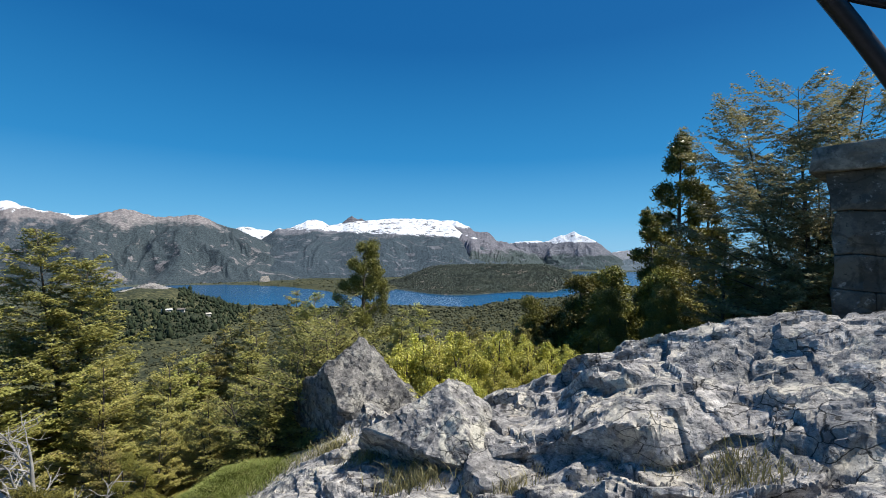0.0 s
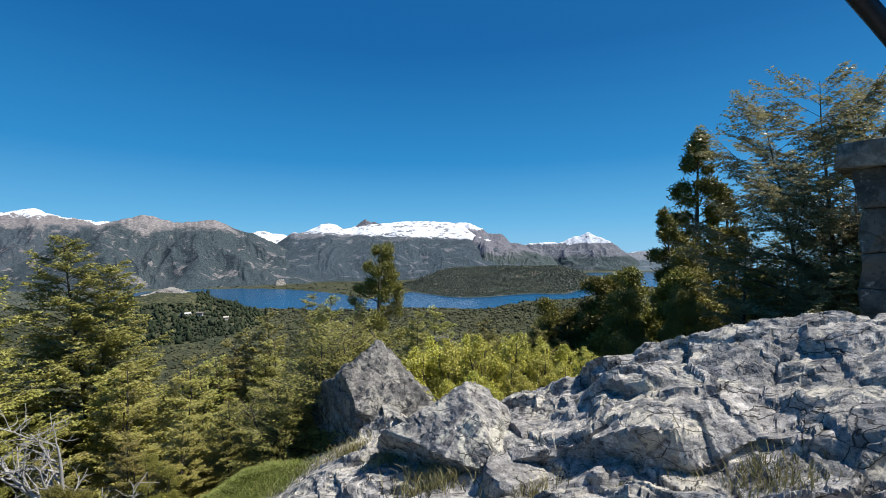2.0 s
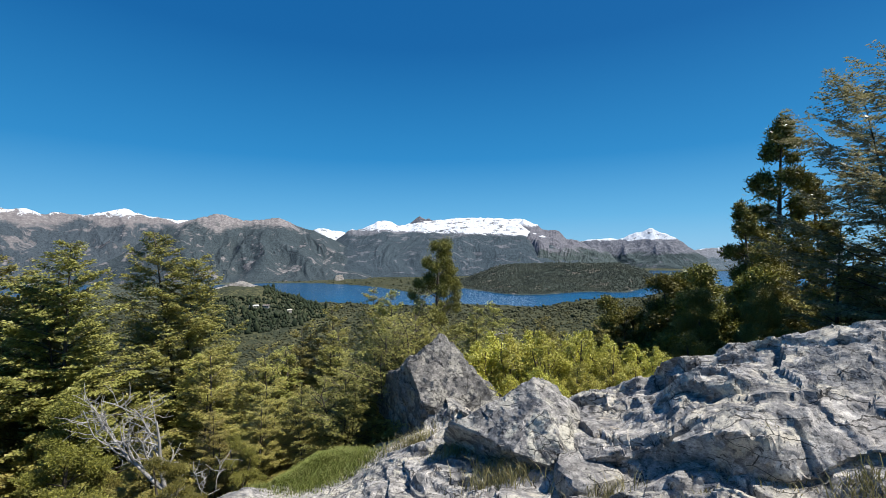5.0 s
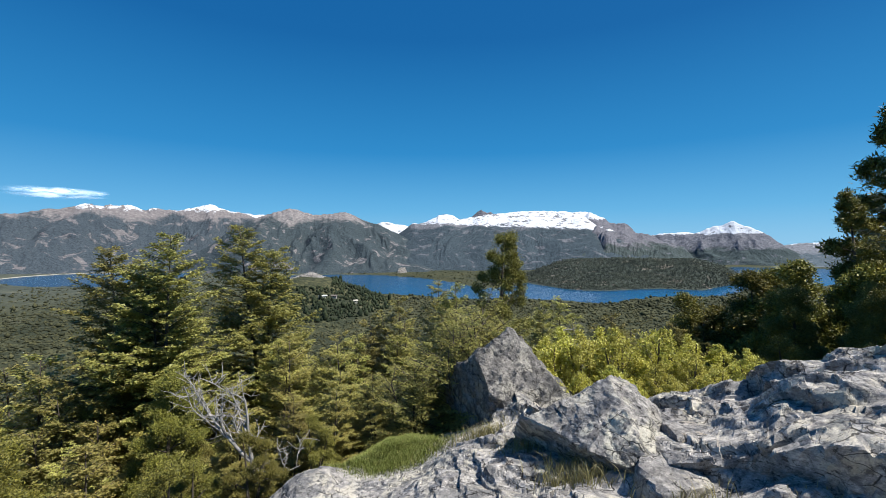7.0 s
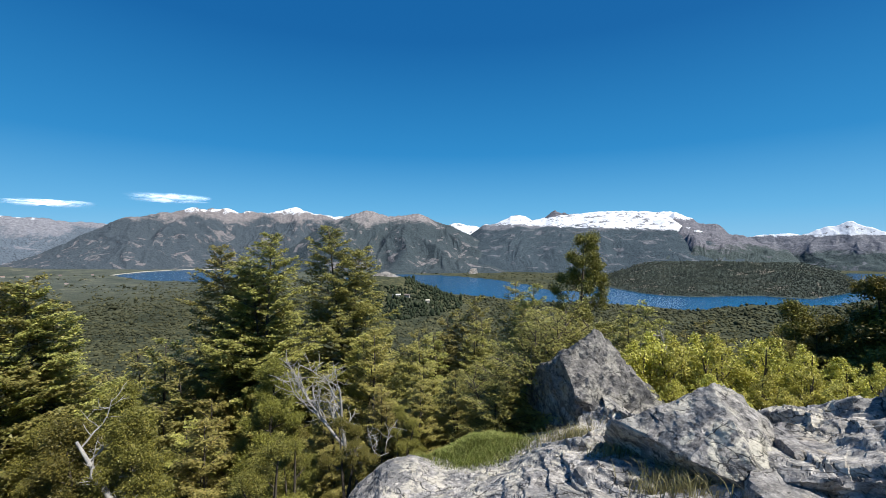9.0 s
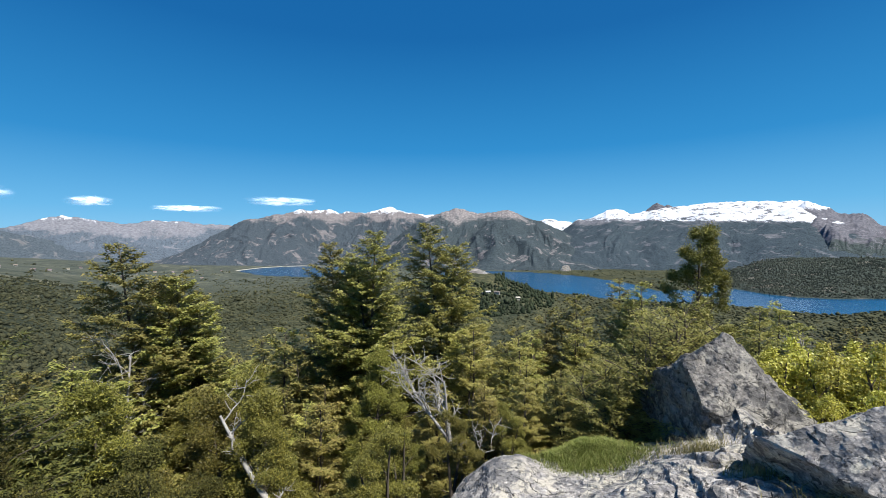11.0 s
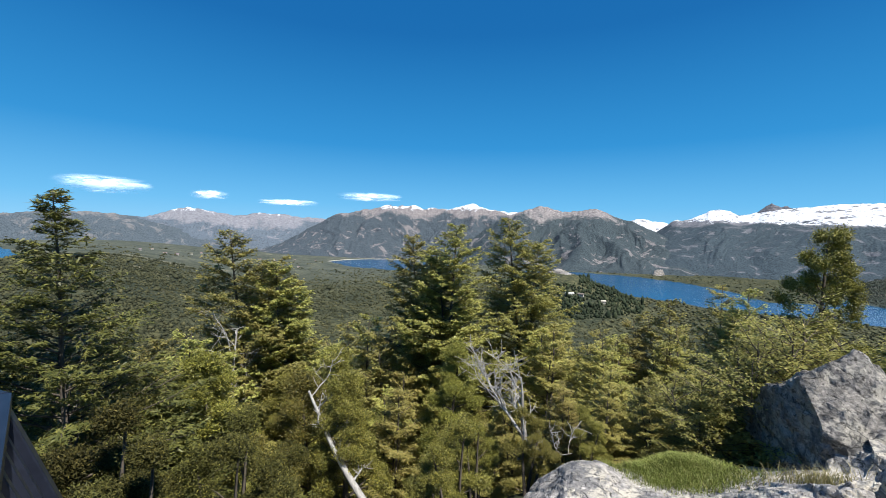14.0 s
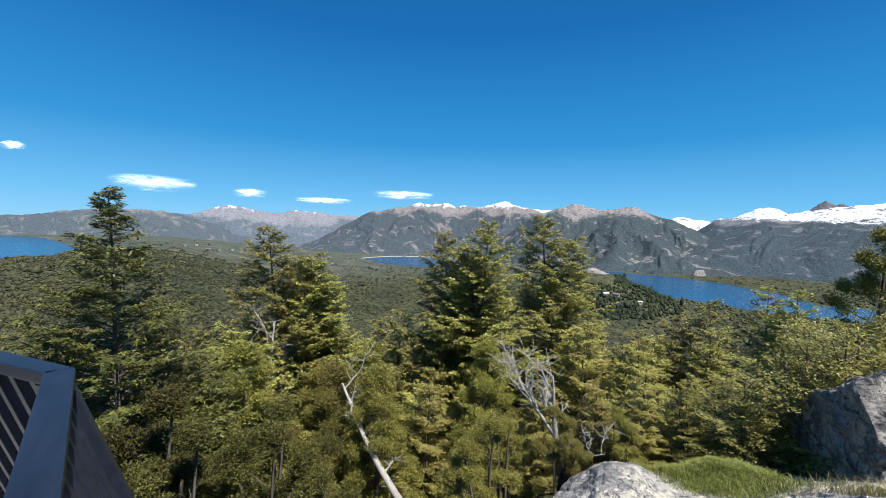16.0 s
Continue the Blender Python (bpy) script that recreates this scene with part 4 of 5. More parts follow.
def tree(kind, shape, height, spread, limbs, sprays, leaves, leaf, flat, material, seed, clear=0.1, rise=0.35, leaders=1, bark=None, disc=0.3, gaps=0.0, slim=0.62, twigs=True, tips=0.28):
    """A plant under an Empty: trunk with its limbs, and a crown of single leaves in sprays."""
    rng = np.random.default_rng(seed)
    paths, thin, spots = [], [], []
    trunks = []
    for k in range(leaders):
        lean = rng.normal(size=2) * (0.05 + 0.12 * (k > 0))
        r = 0.018 * height + 0.03
        trunks.append(bend((0, 0, -0.3), (lean[0], lean[1], 1), height * (1.0 - 0.16 * k) + 0.3, r, 0.012, rng, 9, 0.05, 0.035))
    paths += trunks
    for i in range(limbs):
        trunk = trunks[i % leaders]
        u = clear + (1 - clear) * (i + rng.uniform(0, 0.9)) / limbs
        at = along(trunk, u * 0.985)
        uu = (u - clear) / (1 - clear)
        length = spread * SHAPES[shape](uu) * rng.uniform(0.6, 1.15) + 0.05 * spread
        turn = i * 2.399 + rng.normal() * 0.4
        if gaps and rng.uniform() < gaps:
            continue
        up = rise * (0.6 + 0.9 * uu) + rng.normal() * 0.1
        way = (math.cos(turn), math.sin(turn), up)
        limb = bend(at[:3], np.array(way) / np.linalg.norm(way), max(length, 0.15), max(at[3] * 0.42, 0.008), 0.004, rng, 6, (-0.03 if flat > 0.6 else 0.06), 0.10)
        paths.append(limb)
        for j in range(max(4, int(sprays * (0.4 + 0.6 * min(1.0, length / spread))))):
            f = tips + (1 - tips) * rng.uniform() ** 0.8
            q = along(limb, f)
            side = turn + rng.choice((-1, 1)) * rng.uniform(0.4, 1.2)
            sl = length * (1.05 - f) * rng.uniform(0.3, 0.8) + 0.06
            twig = bend(q[:3], (math.cos(side), math.sin(side), up * 0.5 + rng.normal() * 0.12), sl, 0.006 + 0.002 * height / 8, 0.002, rng, 2, 0, 0.08)
            if twigs:
                thin.append(twig)
            spots += [along(twig, 0.55)[:3], twig[-1][:3]]
        spots.append(limb[-1][:3])
    for trunk in trunks:
        spots += [trunk[-1][:3], along(trunk, 0.96)[:3]]
    spots = np.array(spots)
    n = len(spots) * leaves
    c = np.repeat(spots, leaves, 0)
    off = rng.normal(size=(n, 3))
    off /= np.linalg.norm(off, axis=1, keepdims=True) + 1e-9
    off *= rng.uniform(0, 1, (n, 1)) ** 0.5
    size = disc * np.repeat(rng.uniform(0.6, 1.25, len(spots)), leaves)[:, None]
    tilt = np.repeat(rng.normal(size=(len(spots), 3)) * 0.22, leaves, 0)
    off = off * size * np.array([1, 1, 1 - 0.82 * flat])
    off[:, 2] += (off * tilt).sum(1)
    nor = rng.normal(size=(n, 3)) * (1.0 - 0.55 * flat) + np.array([0, 0, 0.35 + 0.75 * flat])
    root = new(kind, None)
    tv, tf = tubes(paths, 5 if twigs else 3)
    if thin:
        wv, wf = tubes(thin, 3)
        tv, tf = np.concatenate([tv, wv]), np.concatenate([tf, wf + len(tv)])
    child("trunk", mesh_of("trunk", tv, tf, bark or BARK, True), root)
    child("crown", leaf_mesh("crown", c + off, nor, leaf, leaf * slim, rng, material, None if slim > 0.5 else off / size * np.array([1.0, 1.0, 0.5]) + np.array([0, 0, 0.5])), root)
    return root


def layered(kind, shape, height, spread, limbs, twigs, sprig, material, seed, clear=0.08, rise=0.12, leaders=1, step=0.022, droop=-0.05, gaps=0.0, top=1.0, fan=0.2, slim=0.58):
    """A beech: every limb carries a flat fan of twigs set with small sprigs, so that the crown lies in plates with gaps."""
    rng = np.random.default_rng(seed)
    paths, thin, seat, aim = [], [], [], []
    trunks = []
    for k in range(leaders):
        side = k * 2.4 + seed
        lean = np.array([math.cos(side), math.sin(side)]) * (0.03 if k == 0 else fan) + rng.normal(size=2) * 0.03
        trunks.append(bend((0, 0, -0.3), (lean[0], lean[1], 1), height * (1.0 - rng.uniform(0.04, 0.16) * (k > 0)) + 0.3, (0.011 * height + 0.02) * (1.0 if k == 0 else 0.7), 0.008, rng, 10, 0.04, 0.03))
    paths += trunks
    for i in range(limbs):
        if rng.uniform() < gaps:
            continue
        trunk = trunks[i % leaders]
        uu = (i + rng.uniform(0, 0.9)) / limbs
        at = along(trunk, (clear + (1 - clear) * uu) * 0.99)
        length = max(spread * float(SHAPES[shape](uu)) * rng.uniform(0.62, 1.15), 0.22)
        turn = i * 2.399 + rng.normal() * 0.35
        up = rise + 0.55 * uu**2 * top + rng.normal() * 0.07
        way = np.array((math.cos(turn), math.sin(turn), up))
        limb = bend(at[:3], way / np.linalg.norm(way), length, max(at[3] * 0.4, 0.008), 0.004, rng, 5, droop, 0.07)
        paths.append(limb)
        roll = rng.normal() * 0.22
        count = max(6, int(twigs * (0.3 + 0.7 * length / spread)))
        for j in range(count):
            f = 0.18 + 0.82 * (j + rng.uniform()) / count
            q = along(limb, f)
            hand = 1 if j % 2 else -1
            side = turn + hand * rng.uniform(0.45, 1.05) * (1.15 - 0.6 * f)
            sl = (0.50 * length * (1.12 - f) + 0.12) * rng.uniform(0.6, 1.2)
            tw = np.array((math.cos(side), math.sin(side), up * 0.3 + hand * roll + rng.normal() * 0.10 - 0.08))
            tw /= np.linalg.norm(tw)
            if j % 3 == 0:
                thin.append([(*q[:3], 0.006), (*(q[:3] + tw * sl * 0.8), 0.002)])
            n = max(4, int(sl / step))
            g = rng.uniform(0.05, 1.05, n)
            seat.append(q[:3] + g[:, None] * tw * sl)
            aim.append(np.repeat(tw[None], n, 0))
    seat, aim = np.concatenate(seat), np.concatenate(aim)
    n = len(seat)
    lateral = np.cross(aim, (0, 0, 1.0)) * rng.choice((-1, 1), (n, 1))
    lateral /= np.linalg.norm(lateral, axis=1, keepdims=True) + 1e-9
    seat = seat + lateral * rng.uniform(0, 0.10, (n, 1)) + rng.normal(size=(n, 3)) * np.array([0.02, 0.02, 0.017])
    t = aim * 0.6 + lateral * rng.uniform(0.2, 1.0, (n, 1)) + rng.normal(size=(n, 3)) * 0.25 + np.array([0, 0, -0.12])
    nor = rng.normal(size=(n, 3)) * 0.33 + np.array([0, 0, 1.0])
    root = new(kind, None)
    tv, tf = tubes(paths, 4)
    wv, wf = tubes(thin, 3)
    child("trunk", mesh_of("trunk", np.concatenate([tv, wv]), np.concatenate([tf, wf + len(tv)]), BARK, True), root)
    child("crown", leaf_mesh("crown", seat, nor, sprig, sprig * slim, rng, material, t * 2.2), root)
    return root


def stand(root, label, category, x, y, scale=1.0, turn=0.0, sink=0.15, group=""):
    """Sets a plant on the ground."""
    az, d = -math.degrees(math.atan2(x, y)), math.hypot(x, y)
    root.matrix_world = pose(x, y, float(land(az, d)) + EYE - sink, 0, 0, turn) @ Matrix.Scale(scale, 4)
    return tagged(root, label, category, group)


def again(root, x, y, height_scale=1.0, turn=0.0, sink=0.15, z=None):
    az, d = -math.degrees(math.atan2(x, y)), math.hypot(x, y)
    base = Matrix.Scale(1 / root.scale[0], 4)
    zz = float(land(az, d)) + EYE - sink if z is None else z
    return copy_thing(root, pose(x, y, zz, 0, 0, turn) @ Matrix.Scale(height_scale, 4) @ base)

BEECH_LABEL = "mountain beech with flat layered sprays of olive leaves on the slope"
CYPRESS_LABEL = "bushy olive green cypress growing on the steep slope"
turns = random.Random(5)

# mountain beeches ------------------------------------------------------------
beech_tall = layered("beech_tree", "beech", 9.2, 3.3, 215, 24, 0.041, LEAF_BEECH, 3, 0.04, 0.24, 2, 0.0105, droop=0.015, fan=0.13)
stand(beech_tall, "tall mountain beech with layered olive sprays and twin tops", "tree", -10.73, 8.85, 1.0, 20, group="beeches on the slope")
beech_mid = layered("beech_tree", "beech", 6.2, 2.3, 110, 18, 0.042, LEAF_BEECH, 8, 0.03, 0.26, 2, 0.013, droop=0.015, fan=0.12)
stand(beech_mid, BEECH_LABEL, "tree", -7.25, 14.26, 1.0, 0, group="beeches on the slope")
beech_warm = layered("beech_tree", "beech", 4.3, 1.7, 80, 17, 0.033, LEAF_BEECH_WARM, 12, 0.03, 0.30, 2, 0.0085, droop=0.015, fan=0.14)
stand(beech_warm, "young beech with yellow brown spring leaves", "tree", -7.1, 8.8, 1.02, 40, group="beeches on the slope")
for x, y, h in ((-11.5, 8.2, 9.4), (-9.58, 11.34, 9.4), (-14.26, 4.15, 10.9), (-14.5, 5.5, 10.2), (-16.9, 0.9, 9.0), (-16.4, -0.7, 9.0), (-17.2, 2.4, 9.2), (-15.3, 0.0, 8.0)):
    again(beech_tall, x, y, h / 9.2, turns.uniform(0, 360))
for x, y, h in ((-5.76, 13.85, 5.6), (-4.35, 14.35, 6.4), (-7.22, 13.0, 5.6), (-5.39, 16.3, 7.8), (-13.28, 1.86, 8.1), (-13.89, 1.03, 7.9), (-12.0, 0.6, 7.0), (-11.6, 1.5, 6.3), (-12.7, -0.3, 7.5), (-12.4, 2.7, 6.8),
                (-9.74, 11.6, 6.3), (-7.85, 13.12, 6.0), (-6.33, 14.34, 6.9), (5.36, 24.42, 10.0), (6.88, 22.99, 9.5), (-0.83, 15.98, 6.2), (-13.68, 7.22, 8.6), (-12.3, 5.9, 6.6), (-11.6, 7.0, 6.4), (-13.4, 9.4, 8.0), (-12.2, 10.6, 8.0), (-11.2, 13.4, 7.6), (-8.6, 12.0, 6.0), (-16.0, 8.2, 9.4), (-3.2, 13.2, 4.6), (-3.1, 11.0, 3.6), (-1.3, 12.4, 4.2), (1.2, 19.0, 7.0), (3.47, 19.7, 7.2), (4.84, 19.4, 7.3), (2.2, 20.9, 7.2), (0.2, 21.0, 6.8), (-9.0, 16.5, 7.0), (8.6, 21.5, 9.0)):
    again(beech_mid, x, y, h / 6.2 * 0.94, turns.uniform(0, 360))
for x, y, h in ((-5.9, 9.6, 4.0), (-8.2, 9.9, 5.2), (-8.73, 5.25, 4.2), (-10.6, 6.6, 5.2), (-9.6, 7.6, 4.7), (-9.6, 5.8, 4.4), (-4.5, 6.7, 1.9), (-5.2, 6.6, 2.2), (-3.9, 7.3, 1.9), (-6.1, 6.3, 2.5), (-4.9, 7.5, 2.6)):
    again(beech_warm, x, y, h / 4.3 * 0.95, turns.uniform(0, 360))

# the open beech and the conifers by the pillar ----------------------------------
beech_open = layered("beech_tree", "round", 11.3, 3.5, 230, 26, 0.046, LEAF_BEECH_DARK, 21, 0.03, 0.36, 4, 0.0145, 0.0, fan=0.17, slim=0.5)
stand(beech_open, "large spreading beech with thin open top and bare twigs", "tree", 11.2, 13.1, 1.0, 0)
again(beech_open, 10.9, 12.0, 6.8 / 11.3, 140)
for x, y, h in ((11.9, 16.2, 9.0), (9.6, 15.2, 8.0)):
    again(beech_mid, x, y, h / 6.2, turns.uniform(0, 360))
conifer_tall = tree("cypress_tree", "cypress", 17.6, 3.0, 80, 12, 40, 0.10, 0.25, LEAF_CYPRESS, 25, 0.2, 0.28, 1, disc=0.36, gaps=0.22, slim=0.36)
stand(conifer_tall, "tall dark cypress with gaps between its clumps", "tree", 10.9, 21.2, 1.0, 0)
again(conifer_tall, 10.4, 19.7, 12.0 / 17.0, 140)
again(conifer_tall, 13.6, 21.0, 14.5 / 17.0, 70)

# cypresses --------------------------------------------------------------------
cypress = tree("cypress_tree", "cypress", 6.3, 1.75, 46, 5, 220, 0.027, 0.3, LEAF_CYPRESS, 31, 0.04, 0.42, 1, disc=0.29, gaps=0.05, slim=0.42, twigs=False, tips=0.42)
stand(cypress, CYPRESS_LABEL, "tree", -11.17, 2.21, 1.0, 0, group="cypresses on the slope")
cypress_low = tree("cypress_tree", "cypress", 3.3, 1.4, 26, 5, 240, 0.023, 0.3, LEAF_CYPRESS, 36, 0.02, 0.42, 3, disc=0.23, gaps=0.12, slim=0.42, twigs=False, tips=0.55)
stand(cypress_low, "low bushy cypress with several stems", "tree", -8.7, 2.2, 1.1, 0, group="cypresses on the slope")
cypress_thin = tree("cypress_tree", "open", 8.0, 1.9, 54, 4, 130, 0.036, 0.1, LEAF_CYPRESS, 43, 0.22, 0.5, 1, disc=0.25, gaps=0.08, slim=0.4, tips=0.5)
stand(cypress_thin, "slender cypress with clumped foliage and bare limbs", "tree", -2.9, 15.8, 1.0, 0)
cypress_row = tree("cypress_tree", "cypress", 6.0, 1.9, 44, 5, 110, 0.045, 0.3, LEAF_CYPRESS, 33, 0.04, 0.4, 1, disc=0.33, gaps=0.05, slim=0.42, twigs=False, tips=0.4)
stand(cypress_row, "dark green cypress in the row behind the rock", "tree", 8.6, 17.2, 0.85, 30)
for x, y, h in ((4.57, 21.5, 8.6), (6.34, 22.1, 9.2), (1.4, 23.0, 8.2), (7.4, 19.6, 8.4), (-10.8, 1.0, 5.8), (-11.9, 4.4, 6.0), (9.9, 19.2, 11.0), (8.7, 17.6, 8.2), (5.84, 14.9, 6.2), (6.5, 12.6, 4.6), (7.6, 14.2, 5.6), (3.07, 17.74, 5.8), (-8.16, 3.74, 4.8), (-10.54, 4.56, 6.2), (-9.05, 3.5, 5.2)):
    again(cypress, x, y, h / 6.3 * 0.93, turns.uniform(0, 360))
again(cypress, -8.24, 6.38, 4.7 / 6.6, 70)
# the dark row behind the great slab: azimuth, distance and the rise of each top
for az, d, rise in ((-11.7, 20.0, -6.8), (-13.4, 21.5, -7.6), (-16.3, 20.0, -6.3), (-18.1, 21.0, -4.7), (-19.8, 19.5, -3.9), (-21.6, 20.5, -3.7), (-23.2, 19.0, -2.6), (-25.0, 20.0, -2.8), (-27.0, 19.0, -2.6)):
    x, y = polar(az, d)
    again(cypress_row, float(x), float(y), (d * math.tan(radians(rise)) - float(land(az, d)) + 0.15) / 6.0, turns.uniform(0, 360))
for x, y, h in ((3.73, 12.45, 2.6), (-6.73, 5.04, 2.3), (5.0, 13.2, 3.6), (-7.6, 6.9, 2.6), (-5.4, 7.0, 1.5), (-4.95, 5.2, 1.6), (-5.75, 4.9, 2.0), (-5.3, 4.0, 2.2), (-4.55, 6.2, 1.5)):
    again(cypress_low, x, y, h / 3.3 * 0.93, turns.uniform(0, 360))
# Cypresses whose leaf colour is darkened to stand for shade below the deck.
cypress_shade = tree("cypress_tree", "cypress", 4.2, 1.9, 22, 4, 380, 0.023, 0.4, LEAF_SHADED, 38, 0.02, 0.30, 2, disc=0.28, gaps=0.25, slim=0.42, twigs=False, tips=0.6)
stand(cypress_shade, "bushy cypress below the deck with deep gaps, leaves darkened for shade", "tree", -6.77, 1.26, 0.85, 0, group="cypresses on the slope")
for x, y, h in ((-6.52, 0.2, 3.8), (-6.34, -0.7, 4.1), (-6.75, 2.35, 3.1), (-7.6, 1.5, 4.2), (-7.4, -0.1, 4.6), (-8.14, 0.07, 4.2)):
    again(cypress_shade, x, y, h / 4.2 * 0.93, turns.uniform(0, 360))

spruce = layered("spruce_tree", "spruce", 9.15, 4.6, 190, 22, 0.06, LEAF_DARK, 51, 0.03, 0.34, 1, 0.012, droop=0.03, gaps=0.08, top=0.3, slim=0.3)
stand(spruce, "dark spruce with a bare pointed top", "tree", -10.6, -0.25, 1.0, 100)

# shrubs --------------------------------------------------------------------------
shrub = tree("shrub", "shrub", 1.55, 1.0, 28, 5, 30, 0.030, 0.3, LEAF_SHRUB, 61, 0.02, 0.9, 5, disc=0.15, gaps=0.2)
stand(shrub, "yellow green shrub with bright young leaves behind the boulders", "shrub", -0.75, 8.5, 0.82, 0, group="yellow shrubs")
for x, y, s, up in ((-0.1, 8.6, 0.70, 0), (0.5, 8.45, 0.66, 0), (1.1, 8.5, 0.62, 0), (1.7, 8.55, 0.55, 0), (2.2, 8.7, 0.5, 0), (-0.45, 9.2, 0.85, 0), (0.3, 9.3, 0.85, 0), (1.0, 9.3, 0.8, 0), (-1.0, 9.0, 0.7, 0), (0.3, 7.6, 0.42, 0), (0.9, 7.5, 0.40, 0), (1.5, 7.7, 0.36, 0), (-0.3, 7.7, 0.42, 0), (0.5, 7.0, 0.34, 0), (1.1, 6.95, 0.34, 0), (1.7, 7.1, 0.34, 0), (2.2, 7.4, 0.36, 0)):
    again(shrub, x, y, s * 1.1, turns.uniform(0, 360), -up)
bush = layered("shrub", "shrub", 1.7, 1.0, 80, 12, 0.020, LEAF_BEECH, 66, 0.02, 0.6, 4, 0.009, fan=0.3)
stand(bush, "dense olive green shrub beside the pointed boulder", "shrub", -3.3, 7.75, 0.95, 0, group="olive shrubs")
for x, y, s in ((-2.7, 8.3, 1.25), (-4.2, 8.3, 1.0), (-2.2, 8.9, 1.4), (-4.9, 7.7, 0.8)):
    again(bush, x, y, s, turns.uniform(0, 360))

# dead wood -------------------------------------------------------------------------


def dead_tree(label, x, y, z, way, length, r0, boughs, seed, kind="dead_tree", reach=1.0):
    rng = np.random.default_rng(seed)
    trunk = bend((0, 0, 0), way, length, r0, r0 * 0.3, rng, 9, 0.0, 0.06)
    root = new(kind, None)
    v, f = tubes([trunk], 8)
    child("trunk", mesh_of("trunk", v, f, DEADWOOD, True), root)
    for i in range(boughs):
        q = along(trunk, 0.25 + 0.75 * (i + 0.5) / boughs)
        a = math.pi * 0.95 + rng.normal() * 1.1
        bl = length * reach * rng.uniform(0.32, 0.7)
        bough = bend(q[:3], (math.cos(a), math.sin(a) * 0.7, rng.uniform(0.1, 0.8)), bl, min(q[3] * 0.65, 0.028), 0.006, rng, 7, 0.10, 0.22)
        paths = [bough]
        for _ in range(7):
            s = along(bough, rng.uniform(0.25, 0.95))
            b = rng.normal(size=3)
            b[2] = abs(b[2]) * 0.7
            twig = bend(s[:3], b / np.linalg.norm(b), bl * rng.uniform(0.25, 0.55), max(s[3] * 0.6, 0.006), 0.003, rng, 5, 0.06, 0.2)
            paths.append(twig)
            s2 = along(twig, 0.6)
            c = rng.normal(size=3)
            paths.append(bend(s2[:3], c / np.linalg.norm(c), bl * 0.2, 0.005, 0.002, rng, 4, 0.05, 0.2))
        v, f = tubes(paths, 5)
        child("bough", mesh_of("bough", v, f, DEADWOOD, True), root)
    root.matrix_world = pose(x, y, z)
    return tagged(root, label, "dead tree")


dead_tree("bleached dead tree with twisted bare boughs", -5.35, 5.7, -3.82 + EYE, (-0.12, 0.1, 1), 1.25, 0.04, 10, 4)
dead_tree("bleached dead tree with a low fan of bare boughs", -5.4, 5.7, -3.6 + EYE, (-0.85, -0.1, 0.8), 1.4, 0.032, 11, 9)
dead_tree("bleached fallen bough with bare twigs", -5.2, 5.3, -3.8 + EYE, (0.8, 0.3, 0.3), 0.9, 0.016, 6, 12)
dead_tree("leaning bleached trunk snapped off at the top", -6.77, 3.66, -5.0 + EYE, (-2.0, -0.9, 2.05), 2.6, 0.072, 8, 15, reach=0.45)
dead_tree("thin bare grey tree among the beeches", -13.4, 2.9, -8.5 + EYE, (0.02, 0, 1), 5.6, 0.07, 14, 22, reach=0.45)
dead_tree("thin bare grey tree among the cypresses", -0.2, 14.2, -7.0 + EYE, (0.1, 0, 1), 4.3, 0.06, 11, 27, reach=0.45)

# the wooded slope and valley ---------------------------------------------------------
slope_tree = tree("slope_tree", "beech", 7.5, 2.3, 20, 4, 30, 0.13, 0.5, LEAF_BEECH, 81, 0.05, 0.25, 1, disc=0.45, twigs=False)
stand(slope_tree, "olive green tree on the wooded slope below", "tree", 3.0, 34.0, 1.0, 0, group="trees down the slope")
slope_cone = tree("slope_tree", "cypress", 8.0, 1.6, 20, 4, 30, 0.13, 0.3, LEAF_CYPRESS, 84, 0.05, 0.4, 1, disc=0.45, slim=0.4, twigs=False)
stand(slope_cone, "pointed green cypress on the wooded slope below", "tree", -8.0, 33.0, 1.0, 0, group="trees down the slope")
for az0, az1, d0, reach, number in ((-28, 104, 27, 150, 100), (52, 104, 24, 190, 130)):
    for _ in range(number):
        az, d = turns.uniform(az0, az1), d0 + reach * turns.random() ** 1.5
        g = float(land(az, d))
        h = min(turns.uniform(5.5, 9.5), -d * math.tan(radians(11.0 + turns.uniform(0, 4))) - g)
        if h < 2.5:
            continue
        x, y = polar(az, d)
        again(slope_tree if turns.random() < 0.65 else slope_cone, float(x), float(y), h / 7.7, turns.uniform(0, 360))


def clump(sub):
    """Points and faces of one crown: eight faces for far ones, a rounder body for near ones."""
    if sub == 0:
        ball = np.array([(1, 0, 0), (-1, 0, 0), (0, 1, 0), (0, -1, 0), (0, 0, 1), (0, 0, -1)], float)
        return ball, np.array([(0, 2, 4), (2, 1, 4), (1, 3, 4), (3, 0, 4), (2, 0, 5), (1, 2, 5), (3, 1, 5), (0, 3, 5)])
    bm = bmesh.new()
    bmesh.ops.create_icosphere(bm, subdivisions=sub, radius=1.0)
    bm.verts.ensure_lookup_table()
    ball = np.array([v.co[:] for v in bm.verts])
    tris = np.array([[v.index for v in f.verts] for f in bm.faces])
    bm.free()
    return ball, tris


